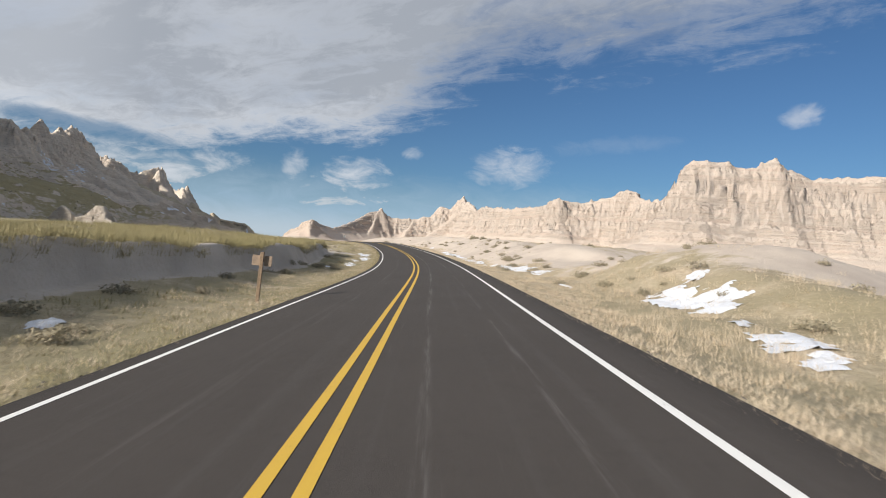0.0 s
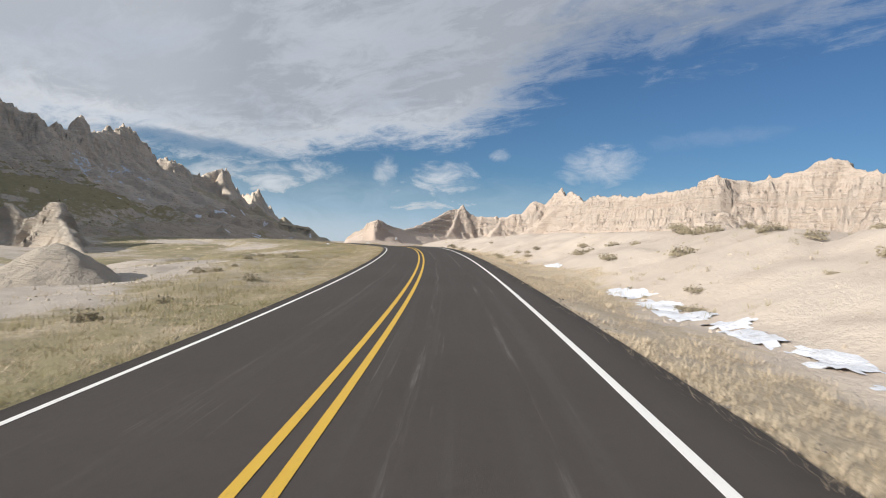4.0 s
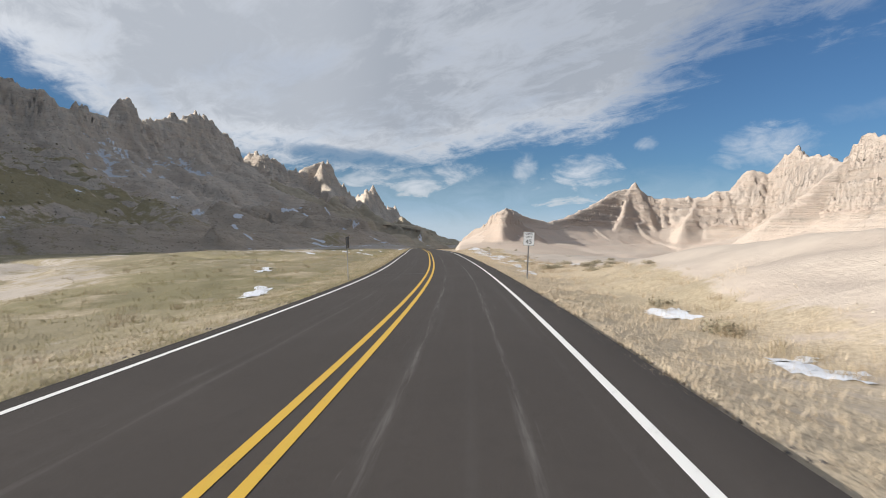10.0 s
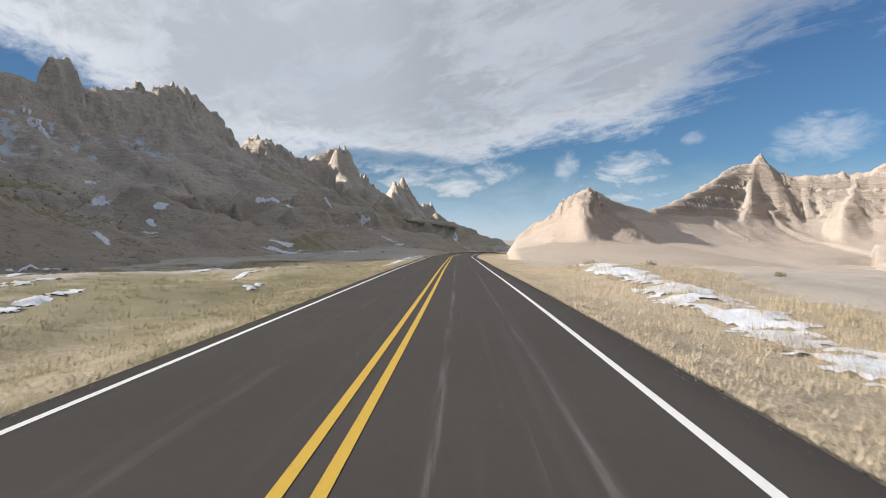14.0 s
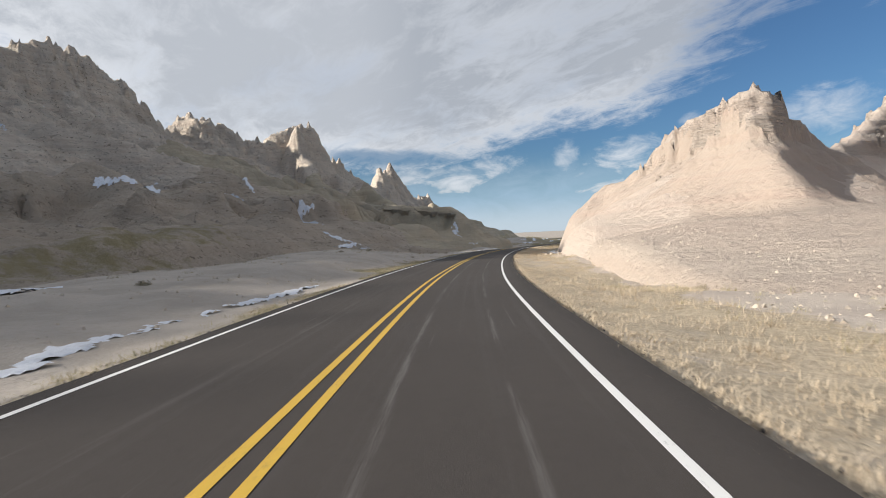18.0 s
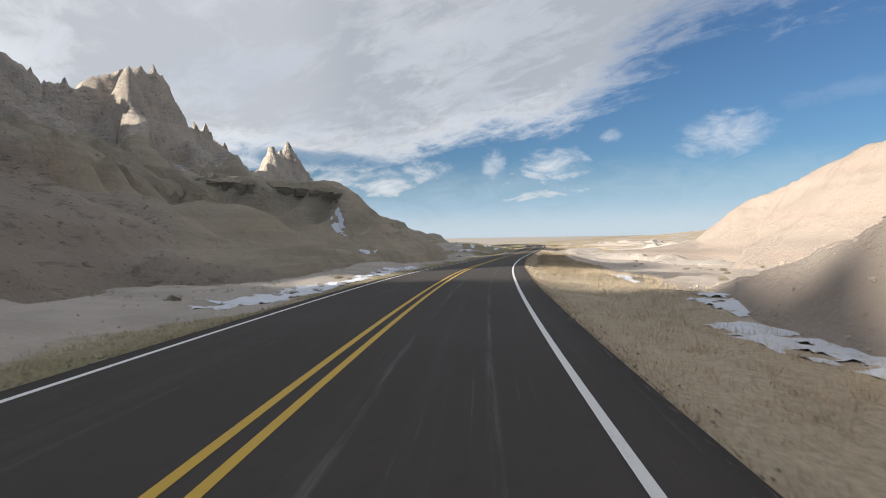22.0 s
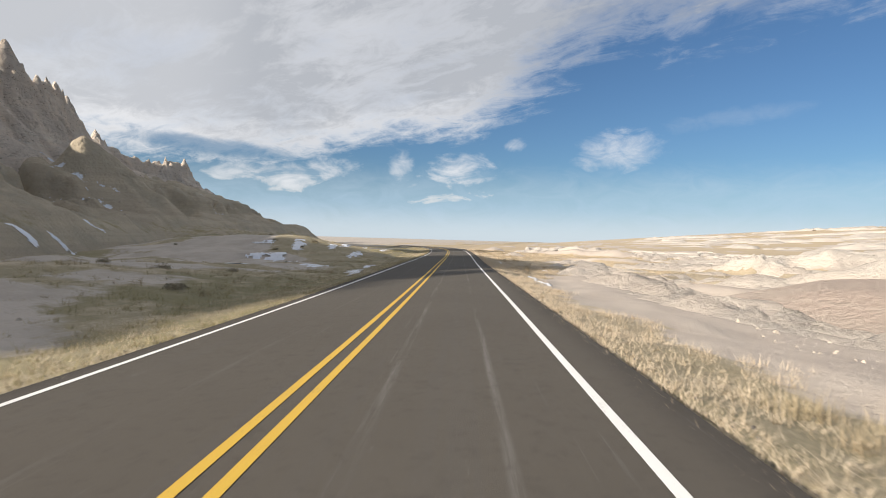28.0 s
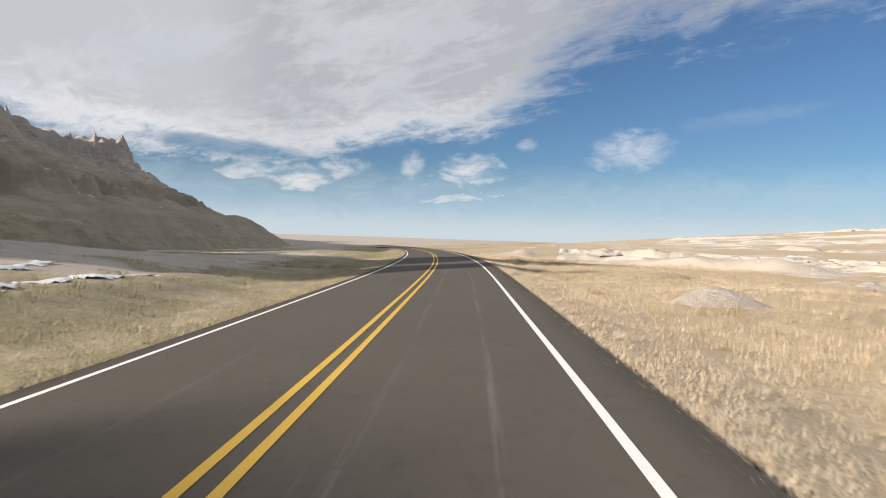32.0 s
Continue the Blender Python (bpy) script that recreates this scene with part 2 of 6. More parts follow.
# The road's centre line: northing, easting, height, cross fall in degrees (right side up).
ROAD_Y = [-60, 0, 10.3, 50, 90, 149.2, 187.5, 224.3, 259.8, 319.6, 361.9, 397.2, 433.8, 471.4, 500.1, 537.4, 566.4, 604.5, 640, 680, 730, 800]
ROAD_X = [0.9, -0.9, -1.08, -2.29, -6.44, -18.36, -30.28, -44.44, -60.61, -89.63, -109.76, -123.31, -134.04, -142.35, -147.34, -153.37, -158.07, -164.27,
          -170.9, -181.0, -198.0, -230.0]
ROAD_Z = [-0.3, 0.0, 0.07, 0.4, 1.23, 2.62, 2.63, 2.38, 2.47, 1.89, 1.25, 0.84, 0.38, -0.36, -0.71, -1.12, -1.33, -1.46, -1.5, -1.7, -2.1, -2.6]
ROAD_BANK = [6.4, 6.4, 6.4, 6.8, 5.8, 5.0, 3.7, 2.7, 2.1, 0.5, -0.6, -0.3, 0.7, 2.1, 2.5, 3.0, 2.4, 3.0, 3.0, 2.5, 1.5, 0.0]
road_x, road_z, road_bank = spline(ROAD_Y, ROAD_X), spline(ROAD_Y, ROAD_Z), spline(ROAD_Y, ROAD_BANK)
LANE, EDGE_L, EDGE_R = 3.33, -3.75, 4.15


def road_slope(y):
    return (road_x(y + 0.5) - road_x(y - 0.5)) / 1.0


def across(x, y):
    """How far a point lies to the right of the centre line."""
    near = np.clip(y, -60, 740)
    return (x - road_x(near)) / np.sqrt(1 + road_slope(near) ** 2)


def bump(x, y, cx, cy, rx, ry, turn=0.0, power=2.0):
    c, s = math.cos(radians(turn)), math.sin(radians(turn))
    a, b = ((x - cx) * c + (y - cy) * s) / rx, (-(x - cx) * s + (y - cy) * c) / ry
    return np.exp(-((a * a + b * b) ** (power / 2)))


def terrace_edge(y):
    return -9.8 + 1.3 * fbm(y / 14.0, y * 0 + 3.0, 3)


# shallow washes and swells: place, half sizes, turn, height
SWELLS = [(-45, 132, 16, 9, 0, 0.9), (-128, 372, 14, 30, 28, 1.6), (-148, 402, 10, 16, 20, 1.5), (-146, 455, 9, 14, 15, 1.2),
          (-205, 610, 18, 22, 10, 3.6), (-186, 596, 12, 10, 0, 2.0), (-176, 540, 10, 18, 12, 1.0), (-120, 640, 22, 10, 20, 1.2), (-72, 300, 18, 14, 0, 0.9)]


PLAIN_KNOLLS = 3.2


def breaks(x, y):
    """Where the plain is broken by low bare mounds."""
    return np.clip(ridged(x / 48, y / 30, 3, 0.5, 81) - 0.60, 0, 0.4) * 2.5 * step(fbm(x / 90, y / 90, 2, seed=83), -0.25, 0.15)


def ground_height(x, y, rough=True):
    """The ground without the buttes."""
    x, y = np.asarray(x, float), np.asarray(y, float)
    yr = np.clip(y, -60, 800)
    d = across(x, y)
    base = road_z(yr)
    tilt = np.tan(np.radians(road_bank(yr)))
    bed = base + tilt * np.clip(d, EDGE_L, EDGE_R)
    out = np.where(d > 0, d - EDGE_R, EDGE_L - d)
    land = base - 0.55 - np.where(d < 0, 2.0, 0.6) * step(np.abs(d), 14, 80) + tilt * np.clip(d, -4, 9) * 0.6
    land = land - 0.9 * step(y, 420, 520) * step(d, 5, 45)
    land = land - 1.1 * step(d, 7.5, 17) * step(y, 426, 450) * (1 - step(y, 540, 580))
    # the flats on the left lie lower before the bend
    land = land - 3.8 * step(-d, 5, 42) * step(y, 74, 100) * (1 - step(y, 200, 250))
    bench = step(y, 44, 66) * (1 - step(y, 222, 262)) * step(d, 11, 16)
    land = land + (0.55 * fbm(x / 23, y / 23, 4) + 0.28 * fbm(x / 6, y / 6, 3, seed=5)) * (1 - 0.6 * bench)
    # washes cut into the flats
    wash = np.abs(fbm(x / 31, y / 31, 3, seed=71))
    land = land - 0.75 * (1 - step(wash, 0.02, 0.10)) * step(np.abs(d), 12, 20)
    # a pale cut bank along the right side
    bank_on = step(y, 44, 66) * (1 - step(y, 222, 262))
    face = d + 1.2 * fbm(x / 12, y / 12, 3, seed=2)
    land = land + bank_on * (1.1 * step(face, 8.0, 12.5) + 2.1 * step(face, 11, 18.5))
    gully = ridged(y / 3.2 + 0.6 * fbm(x / 6, y / 6, 2, seed=12), d / 22, 3, 0.55, 61.0) - 0.5
    land = land + 0.55 * bank_on * gully * step(face, 8.0, 10.5) * (1 - step(face, 15, 19))
    land = land + (1 - step(y, 34, 60)) * (1.7 * step(d + 2.5 * fbm(x / 8, y / 8, 3, seed=9), 9.5, 15) + 0.9 * step(d, 15, 40)) * (1 - 0.75 * bump(x, y, 23, 14, 9, 12))
    land = land + 1.7 * bump(x, y, 17.5, 33, 5.5, 10, 0, 2) - 1.5 * bump(x, y, 20.5, 16, 4.5, 9, -15, 2)
    land = land + 0.4 * (1 - step(y, 70, 84)) * step(-d, 4, 7)
    # a grassy terrace with a crumbling face on the left
    end = 1 - step(y + 0.35 * (-d) + 3 * fbm(x / 9, y / 9, 3), 72, 82)
    cut = end * step(-d, -terrace_edge(y) - 0.3, -terrace_edge(y) + 0.45)
    land = land + cut * (1.35 + 0.9 * step(-d, 12, 60))
    for cx, cy, rx, ry, turn, tall in SWELLS:
        land = land + tall * bump(x, y, cx, cy, rx, ry, turn, 1.7)
    # far plain with low pale breaks
    far = np.hypot(x + 110, y - 330)
    off = step(far, 330, 620)
    knolls = PLAIN_KNOLLS * breaks(x, y) * step(d, 14, 34) * step(y, 500, 570)
    land = land * (1 - off) + off * (-3.2 + 2.0 * fbm(x / 170, y / 170, 2, seed=4) * (1 - step(far, 600, 1300))) + np.clip(0.085 * (x + 150), 2, 62) * step(far, 420, 1900) * step(y, 300, 700) + knolls
    blend = step(out, 0.2, 6.0)
    shoulder = bed - 0.05 - 0.12 * np.clip(out, 0, 4)
    z = np.where(out < 0, bed - 0.12, shoulder * (1 - blend) + land * blend)
    if rough:
        z = z + step(out, 0.1, 1.5) * (1 - step(far, 500, 900)) * (0.11 * fbm(x / 1.7, y / 1.7, 3, seed=8) + 0.05 * fbm(x / 0.6, y / 0.6, 2, seed=11))
    return z


def rills(x, y, size, seed=0.0):
    """Gullies of a badlands slope."""
    wx, wy = x + size * 0.5 * fbm(x / size, y / size, 2, seed=seed), y + size * 0.5 * fbm(x / size, y / size, 2, seed=seed + 3)
    return ridged(wx / size, wy / size, 4, 0.55, seed)


def off_road(z, x, y):
    """Hills leave the road free."""
    return z - 7 * (1 - step(np.abs(across(x, y)), 6.0, 12.0))


def strata(z, seed=0.0):
    """Ledges: harder beds stand out."""
    return 0.35 * np.sin(z * 2.1 + seed) + 0.25 * np.sin(z * 0.83 + 1.3 + seed) + 0.12 * np.sin(z * 5.3)


def ledges(z, seed=0.0):
    """Hard and soft beds, from -1 (cut back) to 1 (standing out)."""
    wave = np.sin(z * 1.55 + 1.7 * np.sin(z * 0.37 + seed) + seed)
    return np.clip(2.2 * wave, -1, 1) * 0.7 + 0.3 * np.sin(z * 4.3 + seed * 2)


# The long ridge: foot line, crest line and the height of the crest, by northing
RIDGE_FOOT = spline([120, 200, 255, 285, 305, 360, 414, 460, 482, 500, 540, 600, 650, 770, 830, 1000],
                    [-200, -185, -138, -126, -130, -141, -152, -158, -157, -165, -193, -221, -240, -258, -295, -380])
RIDGE_CREST = spline([150, 300, 318, 328, 336, 360, 389, 467, 505, 543, 590, 630, 650, 700, 785, 832, 900, 1000],
                     [-300, -300, -298, -276, -264, -270, -282, -303, -308, -281, -285, -293, -300, -330, -394, -375, -400, -470])
# unseen crest heights south of 336 are invented to shade road and left flats
TOP_Y = [40, 60, 80, 100, 119, 144, 159, 171, 188, 210, 218, 226, 236, 250, 262, 275, 281, 285, 297, 302, 312, 323, 327, 331, 336, 343, 352, 365, 368, 372, 379, 381, 385, 388,
         390.6, 391.6, 395, 408, 421, 428, 441, 466, 487, 494, 503, 508, 515, 520, 530, 533, 544, 556, 563, 580, 596, 606, 616, 624, 632, 638, 650, 656, 668, 680, 720, 755, 784, 796,
         803, 808, 811, 816, 819, 823, 828, 835, 843, 851, 875, 906, 950, 1000]
TOP_Z = [11.2, 82.5, 93.7, 95.9, 98.1, 99, 99.8, 98, 95.2, 91.3, 93.2, 91, 93.5, 92.5, 91.8, 86, 82.5, 79, 77, 88, 88, 81.4, 66.7, 59.1, 58.2, 53.7, 55.3, 57, 56.8, 56, 61.3, 68.3, 67.7, 69.5, 70.3, 59.5, 60.6, 64, 68.2, 68.2, 75, 70.8, 58.5, 54, 62.8, 57.7, 58.9, 52.7, 52, 55.5, 61, 55.1, 44.5, 43, 38.4, 33.7, 35.1, 39.3, 43.4, 48.8, 43.2, 40.4, 47, 52.2, 49.4, 52.7, 50.3, 48.8, 43.3, 42.6, 40.3, 44.1, 41.9, 45.6, 44.3, 44, 32.7, 29.5, 27.4, 22.9, 9, 2]
NOSES = [[(-165, 308, 13), (-146, 301, 8), (-134, 295, 4.0), (-127, 291, 1.0)], [(-200, 395, 20), (-175, 402, 10), (-160, 408, 4)], [(-190, 350, 16), (-160, 356, 7), (-148, 358, 2)],
         [(-250, 405, 38), (-218, 420, 27), (-198, 432, 19), (-178, 441, 8), (-166, 446, 3)], [(-248, 443, 38), (-232, 456, 29), (-218, 470, 20)], [(-262, 640, 24), (-250, 646, 12), (-240, 650, 3)], [(-250, 547, 32), (-225, 536, 18), (-205, 529, 8), (-192, 524, 1.5)]]
BLUFF = [(-281, 543, 48), (-244, 512, 27), (-215, 492, 16.5), (-200, 486, 13.8), (-184, 484, 12.4), (-172.5, 482.6, 11.2), (-168.5, 481.2, 10.1), (-164.5, 479.3, 6.8), (-160, 477, 3.0), (-156, 475, 0.6)]
# place, height, turn and steepness
PEAKS = [(-293.7, 629.4, 48.4, 20, 1.6), (-299, 649.6, 53.0, 35, 1.6), (-274.5, 535.5, 58.0, 10, 2.3), (-284, 541, 56.0, 40, 2.3), (-306, 504, 63.5, 30, 2.4), (-372, 830.5, 45.2, 15, 2.0), (-376, 819, 44.2, 40, 2.1), (-382, 810, 43.4, 5, 2.1), (-392, 783, 54.5, 20, 1.5)]
RISE_W = [-1, 0, 0.05, 0.14, 0.3, 0.5, 0.7, 0.84, 0.91, 0.965, 1.0]
RISE_H = [-1.6, 0, 0.06, 0.125, 0.225, 0.37, 0.53, 0.65, 0.74, 0.92, 1.0]


def left_ridge_height(x, y):
    yy = y + 9 * fbm(x / 45, y / 45, 3, seed=21)
    near_crest = step((RIDGE_FOOT(y) - x) / (RIDGE_FOOT(y) - RIDGE_CREST(y)), 0.6, 0.9)
    yy = y + (yy - y) * (1 - near_crest)
    foot, crest = RIDGE_FOOT(yy), RIDGE_CREST(yy)
    top = np.interp(y + 2.0 * fbm(x / 6, y / 6, 2, seed=24), TOP_Y, TOP_Z)
    w = (foot - x) / (foot - crest)
    teeth = step(ridged(y / 9.5 + 0.25 * fbm(x / 5, y / 5, 2, seed=25), x / 45, 3, 0.6, 72.0), 0.58, 0.70)
    top = top + (3.2 * teeth - 1.1) * step(y, 338, 350) * step(w, 0.93, 0.97)
    spur = ridged(yy / 62, x / 190, 3, 0.5, 3.0) - 0.45
    flute = ridged(yy / 9 + fbm(x / 30, y / 30, 2) * 0.8, x / 60, 3, 0.55, 13.0) - 0.5
    w2 = w + 0.14 * spur * np.clip(5 * w * (1 - w), 0, 1) + 0.026 * flute * step(w, 0.05, 0.3) + 0.02 * (rills(x, y, 20, 6.0) - 0.5)
    up = np.where(w2 < 1, np.interp(w2, RISE_W, RISE_H), 1 - (w2 - 1) * 2.4)
    sag = np.interp(w2, [0, 0.05, 0.14, 0.3, 0.5, 0.7, 0.84, 0.93, 1.0], [0, 0.04, 0.07, 0.11, 0.19, 0.33, 0.46, 0.66, 1.0])
    hollow = 1 - step(y, 300, 372)
    up = np.where((w2 > 0) & (w2 < 1), up + (sag - up) * hollow, up)
    # beds of the fin stand out or fall back
    w3 = w2 + 0.007 * ledges(top * up + 0.8 * fbm(x / 40, y / 40, 2, seed=27), 0.4) * step(w2, 0.60, 0.8) * (1 - step(w2, 0.97, 1.0))
    up = np.where(w3 < 1, np.interp(w3, RISE_W, RISE_H), 1 - (w3 - 1) * 2.4)
    up = np.where((w3 > 0) & (w3 < 1), up + (np.interp(w3, [0, 0.05, 0.14, 0.3, 0.5, 0.7, 0.84, 0.93, 1.0], [0, 0.04, 0.07, 0.11, 0.19, 0.33, 0.46, 0.66, 1.0]) - up) * hollow, up)
    z = np.where(w3 > 0, top * up, 70 * w3)
    # gullies run down the slope and deepen below the fin
    channel = np.abs(value_noise(yy / 15 + 0.9 * fbm(x / 35, y / 35, 3, seed=29), x / 120 + 4.0) * 2 - 1)
    fork = np.abs(value_noise(yy / 6.5 + 1.2 * fbm(x / 18, y / 18, 3, seed=30), x / 60 + 9.0) * 2 - 1)
    middle = step(w2, 0.06, 0.22) * (1 - step(w2, 0.78, 0.95))
    z = z - (4.6 * (1 - step(channel, 0.0, 0.32)) + 2.3 * (1 - step(fork, 0.0, 0.40))) * middle
    z = z + (rills(x, y, 17, 1.0) - 0.5) * 3.6 * step(w2, 0.03, 0.25) * (1 - step(w2, 0.9, 1.0)) + (rills(x, y, 5.5, 4.0) - 0.5) * 1.7 * step(w2, 0.0, 0.12)
    z = z + 2.0 * np.clip(ridged(x / 6, y / 6, 2, 0.5, 8.0) - 0.5, 0, 1) * step(w2, 0.9, 0.98)
    # rounded clay mounds along the foot, parted by sharp gullies
    mound = np.abs(value_noise(x / 15 + 0.5 * fbm(x / 9, y / 9, 2, seed=34), y / 12) * 2 - 1) + 0.45 * np.abs(value_noise(x / 6.5 + 7, y / 5.5) * 2 - 1)
    z = z + (3.0 * mound - 1.1) * step(w2, 0.0, 0.05) * (1 - step(w2, 0.16, 0.30))
    # one hard bed makes a low step across the whole slope
    bed = 10.5 + 1.2 * fbm(x / 50, y / 50, 2, seed=28)
    z = z + 1.5 * np.tanh((z - bed) / 0.6) * np.exp(-(((z - bed) / 5.0) ** 2))
    # pointed peaks stand up from the crest
    for px, py, pz, turn, fall in PEAKS:
        c, t = math.cos(radians(turn)), math.sin(radians(turn))
        u, v = np.abs((x - px) * c + (y - py) * t), np.abs((y - py) * c - (x - px) * t)
        r = 0.45 * (u + v) + 0.55 * np.maximum(u, v)
        r = r - 0.5 * ledges(pz - fall * r, 0.8) * step(r, 0.8, 2.5)
        jag = 4.2 * (ridged(x / 8, y / 8, 3, 0.55, 14.0) - 0.62) + 1.5 * (ridged(x / 2.4, y / 2.4, 2, 0.5, 18.0) - 0.6)
        z = np.maximum(z, pz - fall * r + jag * step(r, 0.6, 4) + 0.5 * strata(pz - fall * r))
    z = z - 4.0 * bump(x, y, -174, 468, 15, 9, 0, 2)
    # an unseen summit added behind the crest, its height set to shade the road
    r, h, run = along_crest(x, y, [(-332, 262, 88), (-331, 282, 99.5), (-331, 324, 100.5), (-340, 342, 82)])
    z = np.maximum(z, h - 1.35 * r + (rills(x, y, 12, 3.7) - 0.5) * 3)
    # the bluff that comes down to the road, with its overhanging bed
    r, h, run = along_crest(x + 1.3 * fbm(x / 9, y / 9, 3, seed=95), y + 1.3 * fbm(x / 9, y / 9, 3, seed=97), BLUFF)
    # an alcove eaten into its face
    r = r + 4.0 * bump(x, y, -169.2, 477.9, 1.8, 2.8, 0, 3)
    r = np.maximum(r - 1.8 * (ridged(run / 7, r / 40, 3, 0.5, 35.0) - 0.5) * step(r, 4, 8), 0)
    z = np.maximum(z, h * np.interp(r, [0, 3.2, 3.9, 5.5, 10, 17, 25, 60], [1, 0.97, 0.76, 0.64, 0.36, 0.12, -0.1, -2.5]) - 0.35 * np.maximum(r - 20, 0) + (rills(x, y, 7, 3.3) - 0.5) * 1.6)
    for nose in NOSES:
        r, h, run = along_crest(x + 3 * fbm(x / 13, y / 13, 3, seed=105), y + 3 * fbm(x / 13, y / 13, 3, seed=107), nose)
        z = np.maximum(z, h * np.interp(r, [0, 3, 8, 16, 24, 50], [1, 0.9, 0.62, 0.25, 0.0, -4]) - 0.35 * np.maximum(r - 18, 0) + (rills(x, y, 6, 2.3) - 0.5) * 1.6)
    # a ribbed cone left standing at the foot
    r, h, run = along_crest(x + 0.4 * fbm(x / 3, y / 3, 3, seed=109), y + 0.4 * fbm(x / 3, y / 3, 3, seed=113), [(-131.5, 293.2, 3.6), (-128.3, 291.8, 6.5), (-126.8, 290.9, 5.0), (-124.6, 289.8, 2.6), (-122.4, 288.6, 0.2)])
    rib = ridged(np.arctan2(y - 291.5, x + 128) * 2.6, r / 9, 2, 0.5, 45.0) - 0.5
    r = np.maximum(r - 1.1 * rib * step(r, 0.4, 2.5), 0)
    z = np.maximum(z, h - np.interp(r, [0, 0.4, 1.6, 3.4, 5.5, 8, 20], [0, 0.5, 2.9, 5.0, 6.6, 8, 30]))
    # a low grassy shelf before the ridge
    shelf = np.interp(np.hypot((x + 205) / 62, (y - 268) / 82) + 0.12 * fbm(x / 20, y / 20, 3, seed=91), [0, 0.45, 0.75, 1.0, 1.3, 2.5], [19, 17, 10, 0.5, -6, -60])
    z = np.maximum(z, shelf + (rills(x, y, 12, 5.5) - 0.5) * 2.4)
    z = z + strata(z) * (0.35 * step(w2, 0.1, 0.4) + 0.75 * step(w2, 0.6, 0.85))
    return off_road(z + 0.4, x, y) - 30 * step(across(x, y), 3, 12)


def along_crest(x, y, crest):
    """Distance from a crest line, and the height and the run along it at the nearest point."""
    best, height, run, done = np.full(np.shape(x), 1e9), np.zeros(np.shape(x)), np.zeros(np.shape(x)), 0.0
    for (ax, ay, az), (bx, by, bz) in zip(crest, crest[1:]):
        lx, ly = bx - ax, by - ay
        size = math.hypot(lx, ly)
        t = np.clip(((x - ax) * lx + (y - ay) * ly) / size**2, 0, 1)
        r = np.hypot(x - ax - t * lx, y - ay - t * ly)
        closer = r < best
        best, height, run = np.where(closer, r, best), np.where(closer, az + t * (bz - az), height), np.where(closer, done + t * size, run)
        done += size
    return best, height, run


WALL = [(330, 150, 50.0), (230, 205, 50.0), (165, 232, 45.5), (150, 236, 45.0), (141, 237, 48.0), (136, 237, 52.6), (128, 238, 48.3), (122, 238.5, 46.9), (117, 239, 49.3), (103, 240, 49.2), (99.5, 240, 46.7),
        (97.5, 243, 34.1), (94, 256, 32.9), (92, 264, 33.2), (90, 272.5, 38.5), (86, 274.5, 39.1), (76, 277.5, 33.9), (65, 280, 31.0), (57, 280, 32.0), (54.8, 279, 33.0), (51, 285, 29.7), (38, 320, 28.6),
        (30, 342, 30.5), (25, 352, 31.4), (20, 370, 30.1), (16, 388, 36.6), (15, 393, 37.3), (12, 402, 30.9), (14, 430, 35.0), (16, 470, 42.7), (16, 500, 46.1), (14.5, 508, 53.0), (9, 511, 47.1),
        (3, 512, 39.8), (-3, 512, 42.8), (-8, 511, 40.0), (-14, 508, 31.8), (-30, 503, 27.6), (-48, 499, 27.5), (-57, 496, 32.2), (-66, 486, 29.2), (-72, 470, 22.6), (-77, 455, 18.3), (-81, 441, 13.9),
        (-85, 430, 11.7), (-91, 417, 13.3), (-95, 408, 16.0)]
SPURS = [[(15, 393, 34), (-6, 384, 15), (-20, 377, 4)], [(-57, 496, 35), (-60, 486, 25), (-61, 474, 16), (-63, 463, 9), (-66, 455, 3)], [(25, 352, 28), (10, 346, 11), (0, 342, 4)], [(-30, 503, 26), (-34, 488, 14), (-36, 474, 5)]]


